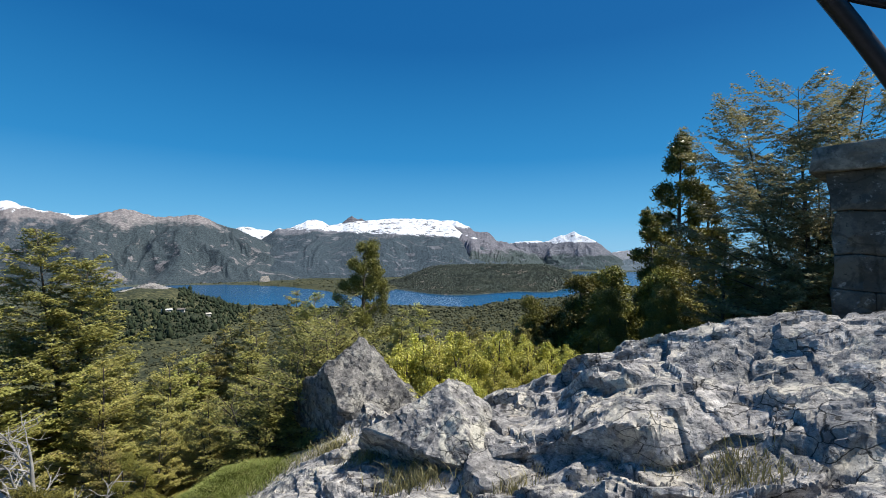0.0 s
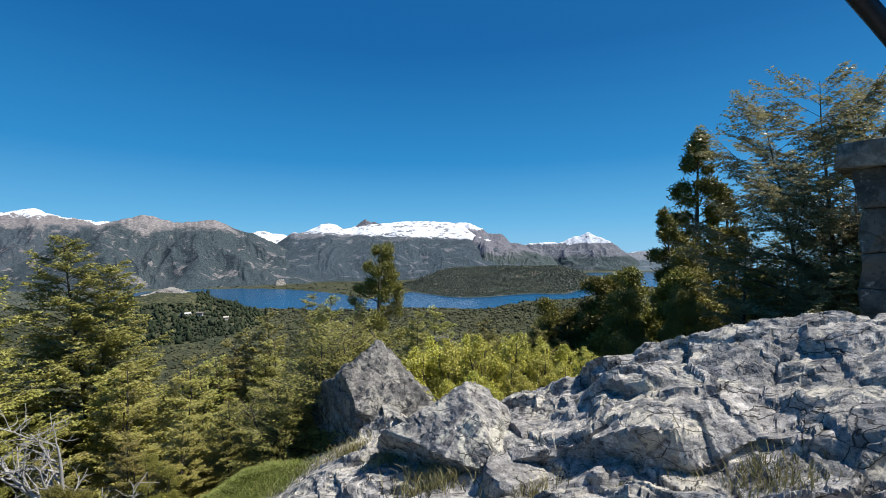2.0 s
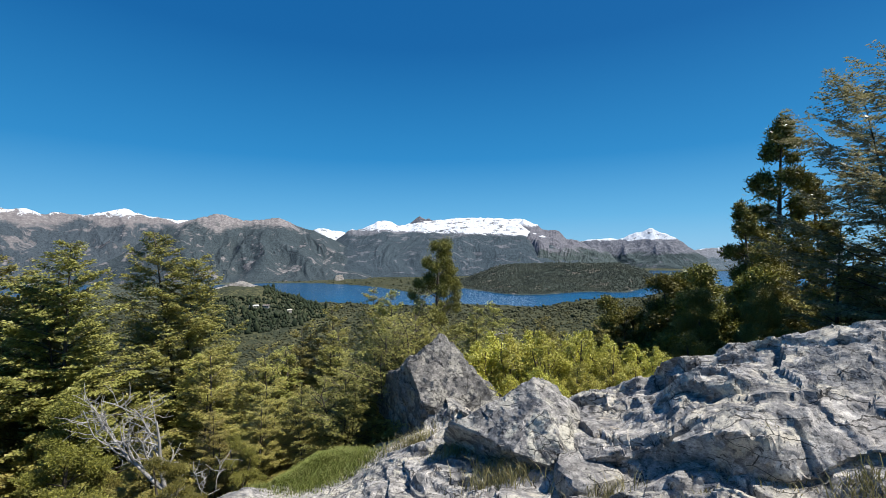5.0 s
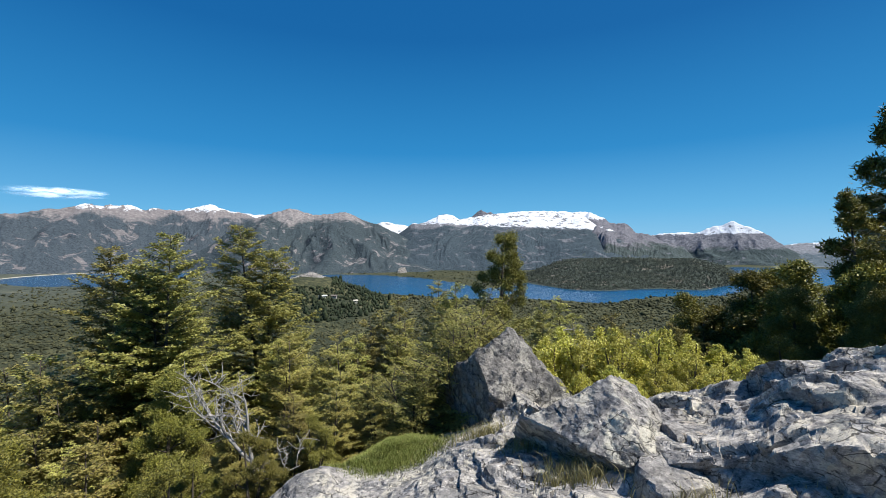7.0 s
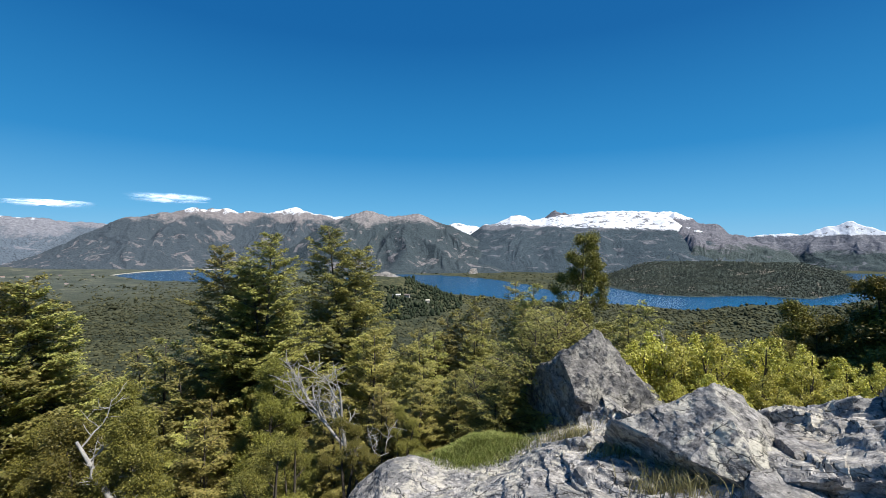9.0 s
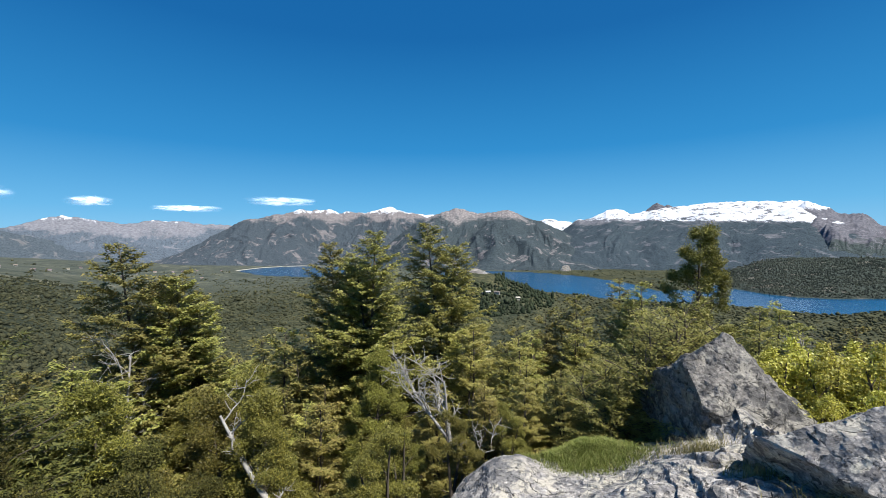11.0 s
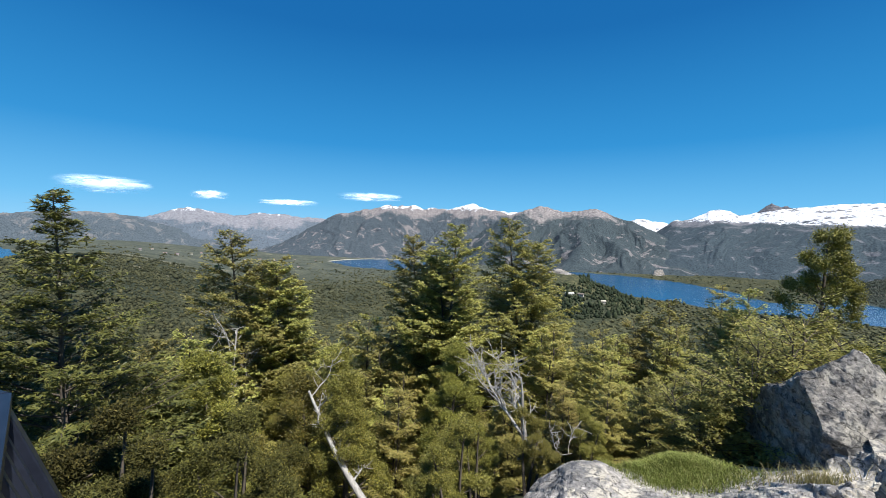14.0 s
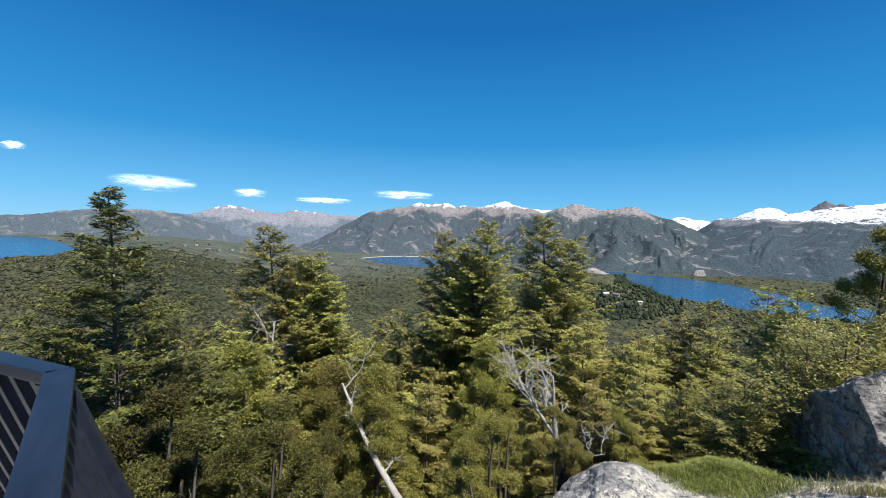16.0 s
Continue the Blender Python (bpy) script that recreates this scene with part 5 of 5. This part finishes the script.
def woods(name, label, count, az0, az1, el0, el1, size, sub, material, seed, keep=None, tall=1.0, wide=1.0):
    """Far trees, too many to count: uneven clumps, each of its own tone, in one mesh."""
    rng = np.random.default_rng(seed)
    az = rng.uniform(az0, az1, count)
    # spread evenly over what the eye sees of the slope and the valley
    r = np.minimum(200 / np.tan(np.radians(rng.uniform(el0, el1, count))), 3600)
    z = land(az, r)
    dry = shore_mask(az, r) < -12
    ok = dry & (keep(az, r, z) if keep is not None else True)
    az, r, z = az[ok], r[ok], z[ok]
    ball, tris = clump(sub)
    n, m = len(az), len(ball)
    x, y = polar(az, r)
    w = size * np.exp(rng.normal(-0.22, 0.32, n))
    w = w * np.clip(r / 1400, 0.6, 1.1) * wide
    h = tall * w / wide * rng.uniform(0.5, 0.95, n) * np.where(rng.uniform(size=n) < 0.10, 1.8, 1.0)
    ball = ball.copy()
    v = ball[None] * (1 + 0.6 * rng.uniform(-1, 1, (n, m, 1)))
    taper = 1 - 0.35 * np.clip(v[..., 2:3], -1, 1)
    v = v * np.concatenate([taper * np.ones((n, m, 2)), np.ones((n, m, 1))], -1) * np.stack([w, w, h], -1)[:, None]
    v = v + np.stack([x, y, z + EYE + h * 0.7], -1)[:, None]
    f = tris[None] + (np.arange(n) * m)[:, None, None]
    ob = new(name, mesh_of(name, v.reshape(-1, 3), f.reshape(-1, 3), material, True))
    return tagged(ob, label, "forest", kind="stuff")


def woods_material(name, dark, mid, light):
    m = Nodes(name, 0.9, 0.1)
    tone = m.ramp(m.island(), (0.0, dark), (0.6, mid), (1.0, light))
    f, big = m.noise(0.8, 4, 0.7), m.noise(0.012, 4, 0.6)
    tone = m.mix(m.math("MULTIPLY", m.mask(big, 0.48, 0.62), 0.55), tone, light)
    tone = m.mix(m.math("MULTIPLY", m.mask(m.noise(0.0045, 5, 0.62), 0.47, 0.60), 0.65), tone, dark)
    m.colour(m.mix(m.mask(f, 0.35, 0.65), m.mix(0.6, tone, dark), tone)).bump(f, 1.0, 1.2)
    return m.mat


W_GREEN = woods_material("valley woods", (0.040, 0.045, 0.027), (0.088, 0.089, 0.046), (0.148, 0.142, 0.070))
W_DARK = woods_material("dark conifer woods", (0.018, 0.028, 0.018), (0.042, 0.055, 0.030), (0.075, 0.088, 0.045))
W_FAR = woods_material("peninsula woods", (0.034, 0.045, 0.038), (0.066, 0.077, 0.060), (0.105, 0.112, 0.084))
OPEN = lambda az, r, z: ~((np.abs(r - 1280) < 330) & (az > 22) & (az < 41) & (z > -182))
woods("valley_forest", "mixed green forest covering the valley floor", 34000, -34, 108, 11, 27, 3.7, 0, W_GREEN, 1, OPEN, 0.95, 1.15)
woods("valley_forest", "far mixed green forest covering the valley floor", 30000, -34, 108, 3.2, 11, 3.4, 0, W_GREEN, 2, lambda az, r, z: OPEN(az, r, z) & ~((az > 60) & (r > 1900) & (fbm(az * 0.5, r / 500, 3, 4) < 0.15)), 0.9, 1.25)
woods("valley_forest", "green forest on the near valley floor", 9000, 64, 108, 16, 36, 4.0, 0, W_GREEN, 6, None, 1.0, 1.1)
woods("conifer_forest", "dark conifers covering the small hill", 5200, 21.5, 41.5, 6.9, 12.4, 4.0, 1, W_DARK, 3, lambda az, r, z: (z > -180) & (np.abs(r - 1250) < 330) & ~((z > -116) & (az > 31.5) & (az < 37.5)), 1.7)


def woods_on(name, label, grid, count, size, material, seed):
    """Trees on a hill given by its grid of places."""
    rng = np.random.default_rng(seed)
    X, Y, Z = (g[:-10].ravel() for g in grid)
    pick = rng.integers(0, len(X), count)
    pick = pick[Z[pick] > -196]
    n = len(pick)
    ball, tris = clump(0)
    m = len(ball)
    w = size * rng.uniform(0.6, 1.3, n)
    h = w * rng.uniform(0.9, 1.7, n)
    v = ball[None] * (1 + 0.5 * rng.uniform(-1, 1, (n, m, 1))) * np.stack([w, w, h], -1)[:, None]
    v = v + np.stack([X[pick] + rng.normal(0, 13, n), Y[pick] + rng.normal(0, 13, n), Z[pick] + EYE + 0.3 * h], -1)[:, None]
    f = tris[None] + (np.arange(n) * m)[:, None, None]
    ob = new(name, mesh_of(name, v.reshape(-1, 3), f.reshape(-1, 3), material, True))
    return tagged(ob, label, "forest", kind="stuff")


woods_on("peninsula_forest", "dark mixed forest covering the peninsula", PENINSULA, 21000, 2.6, W_FAR, 8)

# ---------------------------------------------------------------- built things


def steel_material():
    m = Nodes("dark blue black painted steel", 0.42, 0.4)
    f, g = m.noise(6, 5, 0.7, m.stretched(1, 4, 4)), m.noise(55, 5, 0.8, m.stretched(1, 6, 6))
    col = m.ramp(f, (0.3, (0.008, 0.010, 0.018)), (0.7, (0.016, 0.020, 0.034)))
    m.colour(m.mix(m.mask(g, 0.70, 0.74), col, (0.25, 0.25, 0.27))).bump(f, 0.1, 0.004)
    return m.mat


STEEL = steel_material()


def masonry(name, c1, c2):
    m = Nodes(name, 0.92, 0.2)
    a, b = m.noise(3.5, 6, 0.7), m.noise(22, 6, 0.75)
    col = m.mix(m.mask(a, 0.42, 0.62), c1, c2)
    col = m.mix(m.mask(b, 0.56, 0.7), col, tuple(0.5 * c for c in c1))
    stain, crust = m.noise(1.7, 5, 0.7, distort=0.6), m.noise(6, 6, 0.75)
    col = m.mix(m.math("MULTIPLY", m.mask(stain, 0.54, 0.60), 0.5), col, tuple(0.4 * c for c in c1))
    col = m.mix(m.math("MULTIPLY", m.mask(crust, 0.58, 0.64), 0.6), col, (0.42, 0.40, 0.36))
    joints = m.mask(m.cells(1.6, "DISTANCE_TO_EDGE", m.warped(3, 0.3)), 0.03, 0.006)
    col = m.mix(m.math("MULTIPLY", joints, 0.4), col, (0.03, 0.028, 0.025))
    m.colour(col).bump(m.chips(4, m.warped(4, 0.2)), 1.0, 0.9).bump(b, 0.6, 0.02).bump(a, 0.5, 0.05)
    return m.mat


STONE_BLOCK = masonry("rough pillar stone", (0.085, 0.080, 0.070), (0.16, 0.145, 0.12))
CAP_STONE = masonry("pale cap stone", (0.15, 0.145, 0.13), (0.31, 0.29, 0.25))


def rough_block(x0, y0, z0, x1, y1, z1, rng, amount=0.03):
    """A hewn stone with worn, uneven faces."""
    bm = box_bm(x0, y0, z0, x1, y1, z1, 0.03)
    bmesh.ops.subdivide_edges(bm, edges=bm.edges[:], cuts=3, use_grid_fill=True)
    for v in bm.verts:
        n = noise.noise_vector(v.co * 2.7 + Vector((rng.random() * 0.02, 0, 0)))
        v.co += n * amount
    return bm


def pillar():
    root = new("stone_pillar", None)
    rng = random.Random(3)
    z = -2.0
    for k, h in enumerate((0.50, 0.50, 0.50, 0.52, 0.42, 0.50, 0.44)):
        half = 0.532 - 0.012 * k + rng.uniform(-0.01, 0.01) + (0.05 if k == 6 else 0)
        for side in (0, 1):
            cut = rng.uniform(-0.15, 0.25) * (1 if k % 2 else -1)
            xa, xb = (-half, cut - 0.003) if side == 0 else (cut + 0.003, half)
            part("stone", rough_block(xa, -half, z, xb, half, z + h - 0.004, rng, 0.055), STONE_BLOCK, root)
        z += h
    part("cap", rough_block(-0.64, -0.64, z, 0.64, 0.64, z + 0.33, rng, 0.06), CAP_STONE, root, "pale worn cap stone")
    root.matrix_world = pose(6.85, 6.53, EYE - 0.65, 0, 0, -50) @ Matrix.Scale(1.3, 4)
    return tagged(root, "massive weathered stone pillar standing behind the rock", "pillar")


pillar()


def steel_arch():
    root = new("steel_arch", None)

    def band(pts, w, name, end=1.0):
        n = 30
        p = np.array(pts)
        t = np.linspace(0, end, n)[:, None]
        a = (1 - t) ** 3 * p[0] + 3 * (1 - t) ** 2 * t * p[1] + 3 * (1 - t) * t**2 * p[2] + t**3 * p[3]
        v, f = tubes([np.c_[a, np.full(n, w)]], 12)
        child(name, mesh_of(name, v, f, STEEL, True), root)

    band([(6.6, 4.95, -1.2), (6.55, 5.0, 1.2), (5.2, 5.2, 2.7), (2.9, 4.7, 4.6)], 0.10, "main_tube", 0.77)
    band([(4.25, 5.0, 3.25), (4.9, 4.95, 2.87), (5.7, 4.8, 2.75), (7.0, 4.5, 2.35)], 0.06, "brace_tube")
    root.matrix_world = pose(-0.15, 0.15, EYE) @ Matrix.Scale(1.3, 4)
    return tagged(root, "black curved steel tube arch with a thinner brace", "arch")


steel_arch()

RAIL_Z = 0.93


def railing():
    """The dark railing of the viewing deck: two straight runs that meet at a blunt corner."""
    root = new("railing", None)
    ends = [(1.3, -0.237), (-2.734, -0.427), (-4.05, -1.235)]
    for (xa, ya), (xb, yb) in zip(ends, ends[1:]):
        length, ang = math.hypot(xb - xa, yb - ya), math.atan2(yb - ya, xb - xa)
        m = Matrix.Translation((xa, ya, 0)) @ Matrix.Rotation(ang, 4, "Z")

        def run(name, bm, root=root, m=m):
            # the railing leans in: its foot stands further out than its top
            for v in bm.verts:
                v.co.y -= 0.36 * max(0.0, RAIL_Z - 0.05 - v.co.z)
            bm.transform(m)
            part(name, bm, STEEL, root)

        run("top_rail", box_bm(0, -0.042, RAIL_Z - 0.045, length + 0.012, 0.042, RAIL_Z, 0.006))
        run("lower_rail", box_bm(0, -0.02, RAIL_Z - 0.96, length, 0.02, RAIL_Z - 0.92, 0.005))
        n = int(length / 0.13)
        for k in range(1, n):
            s = length * k / n
            run("baluster", box_bm(s - 0.019, -0.019, RAIL_Z - 0.93, s + 0.019, 0.019, RAIL_Z - 0.045, 0.004))
        for s in (0.03, length - 0.03):
            run("post", box_bm(s - 0.04, -0.04, RAIL_Z - 1.12, s + 0.04, 0.04, RAIL_Z - 0.048, 0.006))
    return tagged(root, "dark blue black steel railing with thin balusters", "railing")


railing()


def deck():
    m = Nodes("pale worn deck", 0.8, 0.3)
    f = m.noise(9, 6, 0.7)
    m.colour(m.ramp(f, (0.3, (0.30, 0.295, 0.28)), (0.7, (0.45, 0.44, 0.42)))).bump(f, 0.4, 0.01)
    bm = bmesh.new()
    pts = [(1.35, 0.16), (-2.92, -0.03), (-4.38, -0.92), (-4.8, -4.2), (1.35, -4.2)]
    low = [bm.verts.new((x, y, EYE - 1.95)) for x, y in pts]
    high = [bm.verts.new((x, y, EYE - 1.70)) for x, y in pts]
    bm.faces.new(high)
    bm.faces.new(low[::-1])
    for k in range(len(pts)):
        j = (k + 1) % len(pts)
        bm.faces.new((low[k], low[j], high[j], high[k]))
    bmesh.ops.recalc_face_normals(bm, faces=bm.faces[:])
    me = bpy.data.meshes.new("viewing_deck")
    bm.to_mesh(me)
    bm.free()
    me.materials.append(m.mat)
    ob = tagged(new("viewing_deck", me), "pale concrete viewing deck behind the railing", "deck", kind="structure")
    for x, y in ((-4.2, -1.9), (-3.0, -0.8), (-0.8, -0.8), (1.0, -0.8), (-4.3, -3.8), (1.0, -3.8)):
        az, d = -math.degrees(math.atan2(x, y)), math.hypot(x, y)
        part("deck_leg", box_bm(x - 0.12, y - 0.12, float(land(az, d)) + EYE - 0.4, x + 0.12, y + 0.12, EYE - 1.95), m.mat, ob)


deck()


def house(x, y, w, d, h, turn, label, roof_col):
    az, r = -math.degrees(math.atan2(x, y)), math.hypot(x, y)
    wall_m, roof_m = Nodes("house wall", 0.8), Nodes("house roof", 0.6)
    wall_m.colour(wall_m.ramp(wall_m.noise(0.6), (0.3, (0.34, 0.32, 0.28)), (0.7, (0.46, 0.43, 0.38))))
    roof_m.colour(roof_m.ramp(roof_m.noise(0.8), (0.3, tuple(0.8 * c for c in roof_col)), (0.7, roof_col)))
    glass = Nodes("dark window", 0.1, 0.5).colour((0.02, 0.025, 0.03))
    root = new("house", None)
    part("wall", box_bm(-w / 2, -d / 2, -3, w / 2, d / 2, h), wall_m.mat, root)
    bm = bmesh.new()
    a = [bm.verts.new(p) for p in ((-w / 2 - 1, -d / 2 - 1, h), (w / 2 + 1, -d / 2 - 1, h), (w / 2 + 1, d / 2 + 1, h), (-w / 2 - 1, d / 2 + 1, h), (-w / 2 - 1, 0, h + d * 0.35), (w / 2 + 1, 0, h + d * 0.35))]
    for q in ((0, 1, 5, 4), (2, 3, 4, 5), (0, 4, 3), (1, 2, 5), (3, 2, 1, 0)):
        bm.faces.new([a[i] for i in q])
    part("roof", bm, roof_m.mat, root)
    for k in range(3):
        s = -w / 2 + w * (k + 0.5) / 3
        part("window", box_bm(s - 1.2, -d / 2 - 0.1, 1.2, s + 1.2, -d / 2 + 0.05, 3.2), glass.mat, root)
    root.matrix_world = pose(x, y, float(land(az, r)) + EYE + 1.5, 0, 0, turn)
    tagged(root, label, "house")


for az, r, w, turn, label, col in ((32.7, 1130, 20, 20, "long white roofed house among conifers", (0.55, 0.54, 0.52)), (31.3, 1140, 13, -15, "dark roofed house among conifers", (0.20, 0.17, 0.15)), (28.6, 1150, 10, 10, "small pale house at the wood's edge", (0.55, 0.5, 0.42))):
    hx, hy = polar(az, r)
    house(float(hx), float(hy), w, 8, 4, turn + az, label, col)

far_off = random.Random(8)
for k in range(16):
    az, r = 66 + 1.25 * k + far_off.uniform(-0.5, 0.5), far_off.uniform(2500, 3300)
    hx, hy = polar(az, r)
    house(float(hx), float(hy), far_off.uniform(9, 18), 9, 4.5, az + far_off.uniform(-40, 40), "small pale house of the far valley town", (0.30, far_off.uniform(0.2, 0.28), far_off.uniform(0.17, 0.26)))

# ---------------------------------------------------------------- grass


def grass(name, label, blades, seed, material):
    """Blades: rows of x, y, z, length, lean; one bent strip each."""
    rng = np.random.default_rng(seed)
    b = np.asarray(blades)
    n = len(b)
    a = rng.uniform(0, 2 * np.pi, n)
    side = np.stack([np.cos(a), np.sin(a), 0 * a], -1) * 0.0035 * rng.uniform(0.7, 1.6, (n, 1))
    c = rng.uniform(0, 2 * np.pi, n)
    lean = np.stack([np.cos(c), np.sin(c), 0 * c], -1) * b[:, 4:5]
    p = b[:, :3]
    up = np.array([0, 0, 1.0]) * b[:, 3:4]
    mid = p + up * 0.6 + lean * b[:, 3:4] * 0.35
    tip = p + up * 0.9 + lean * b[:, 3:4]
    v = np.stack([p - side, p + side, mid + side * 0.7, mid - side * 0.7, tip + side * 0.1, tip - side * 0.1], 1)
    f = np.array([[0, 1, 2, 3], [3, 2, 4, 5]])[None] + (np.arange(n) * 6)[:, None, None]
    ob = new(name, mesh_of(name, v.reshape(-1, 3), f.reshape(-1, 4), material))
    return tagged(ob, label, "grass", kind="stuff")


rng = np.random.default_rng(77)


def mound(x, y):
    """The turf cushion at the brink."""
    az, d = -np.degrees(np.arctan2(x, y)), np.hypot(x, y)
    return 0.27 * np.exp(-(((az - 26.5) / 5.0) ** 2) - ((d - 7.0) / 0.45) ** 2)


n = 26000
gaz, gd = rng.normal(26.5, 2.9, n), rng.normal(7.0, 0.27, n)
gx, gy = polar(gaz, gd)
keep = fbm(gx * 2.5, gy * 2.5, 3, 44) > -0.7
gx, gy = gx[keep], gy[keep]
gz = outcrop_height(gx, gy) + mound(gx, gy) * 0.9 + EYE - 0.03
grass("grass_cushion", "short bright green grass cushion on the rock brink", np.stack([gx, gy, gz, rng.uniform(0.04, 0.10, len(gx)), rng.uniform(0.2, 1.1, len(gx))], -1), 1, LEAF_GRASS)
ma, md = np.meshgrid(np.linspace(13, 38, 60), np.linspace(5.9, 8.1, 50))
mx, my = polar(ma, md)
soil = Nodes("sandy soil", 0.95, 0.1)
soil.colour(soil.ramp(soil.noise(12, 6, 0.7), (0.3, (0.16, 0.14, 0.09)), (0.7, (0.40, 0.36, 0.28)))).bump(soil.noise(40, 5), 0.6, 0.01)
turf = new("soil_mound", mesh_of("soil_mound", np.stack([mx, my, outcrop_height(mx, my) * 0 + ledge(mx, my) - 0.37 + mound(mx, my) * 0.5 - 2.2 * np.maximum(md - 7.4, 0) + EYE + 0.03 * fbm(mx * 4, my * 4, 3, 9)], -1).reshape(-1, 3), grid_faces(*ma.shape), soil.mat, True))
tagged(turf, "pale sandy soil under the grass on the brink", "soil", kind="structure")
tufts = []
for az, d, count, spread, length in ((14.5, 6.3, 260, 0.13, 0.22), (9.5, 5.5, 260, 0.16, 0.20), (5.5, 4.75, 300, 0.16, 0.22), (2.5, 4.55, 220, 0.12, 0.20), (-7.5, 4.2, 160, 0.2, 0.18), (-36.5, 4.2, 160, 0.14, 0.15), (-33.5, 4.3, 220, 0.12, 0.16), (-20, 4.15, 90, 0.12, 0.08), (-27, 4.35, 110, 0.12, 0.10), (18, 6.6, 160, 0.2, 0.15)):
    x, y = polar(az, d)
    px, py = x + rng.normal(0, spread, count), y + rng.normal(0, spread * 0.7, count)
    tufts.append(np.stack([px, py, outcrop_height(px, py) + EYE - 0.02, length * rng.uniform(0.5, 1.2, count), rng.uniform(0.15, 0.9, count)], -1))
grass("grass_tufts", "dry yellow green grass tufts in the rock cracks", np.concatenate(tufts), 2, LEAF_DRY)

# ---------------------------------------------------------------- clouds


def cloud_material():
    m = Nodes("thin white cloud", 1.0, 0.0)
    m.colour((0.9, 0.92, 0.95))
    tr = m.t.nodes.new("ShaderNodeBsdfTransparent")
    mixed = m.t.nodes.new("ShaderNodeMixShader")
    uv = m.t.nodes.new("ShaderNodeTexCoord").outputs["Generated"]
    s = m.t.nodes.new("ShaderNodeSeparateXYZ")
    m.link(uv, s.inputs[0])
    fade = 1.0
    for k in (0, 2):
        c = m.math("SUBTRACT", 1.0, m.math("POWER", m.math("ABSOLUTE", m.math("MULTIPLY", m.math("SUBTRACT", s.outputs[k], 0.5), 2.0)), 1.5))
        fade = m.math("MULTIPLY", c, fade)
    wisps = m.noise(0.012, 6, 0.65, m.stretched(0.4, 0.4, 2.2), 0.8)
    m.link(m.math("MULTIPLY", m.mask(m.math("MULTIPLY", fade, m.math("ADD", m.math("MULTIPLY", wisps, 2.4), -0.45)), 0.10, 0.95), 0.95), mixed.inputs[0])
    em = m.t.nodes.new("ShaderNodeBsdfTranslucent")
    em.inputs["Color"].default_value = (0.95, 0.96, 0.98, 1)
    both = m.t.nodes.new("ShaderNodeAddShader")
    m.link(m.b.outputs[0], both.inputs[0])
    m.link(em.outputs[0], both.inputs[1])
    m.link(tr.outputs[0], mixed.inputs[1])
    m.link(both.outputs[0], mixed.inputs[2])
    m.link(mixed.outputs[0], m.t.nodes["Material Output"].inputs["Surface"])
    return m.mat


CLOUD = cloud_material()
for az, el, wide, high, seed in ((87.4, 4.72, 9.6, 2.1, 1), (77.7, 4.45, 4.7, 1.1, 2), (69.1, 3.95, 8.2, 0.75, 3), (59.0, 5.05, 9.6, 1.25, 4), (98.4, 7.3, 2.2, 0.8, 5)):
    r = 4700
    A, B = np.meshgrid(np.linspace(-0.5, 0.5, 40), np.linspace(-0.5, 0.5, 14))
    bulge = np.sqrt(np.clip(1 - (2 * A) ** 2, 0, 1))
    cx = r * np.radians(wide) * A
    cz = r * np.radians(high) * B * (0.35 + 0.65 * bulge) + 14 * fbm(A * 5, B * 3 + seed, 3, seed)
    cy = -60 * bulge * np.cos(B * np.pi)
    ob = new("cloud", mesh_of("cloud", np.stack([cx, cy, cz], -1).reshape(-1, 3), grid_faces(*A.shape), CLOUD, True))
    x, y = polar(az, r)
    ob.matrix_world = pose(float(x), float(y), r * math.tan(radians(el)) + EYE, 0, 0, az)
    ob.visible_shadow = False
    tagged(ob, "small thin white cloud above the ridges", "cloud", kind="structure")
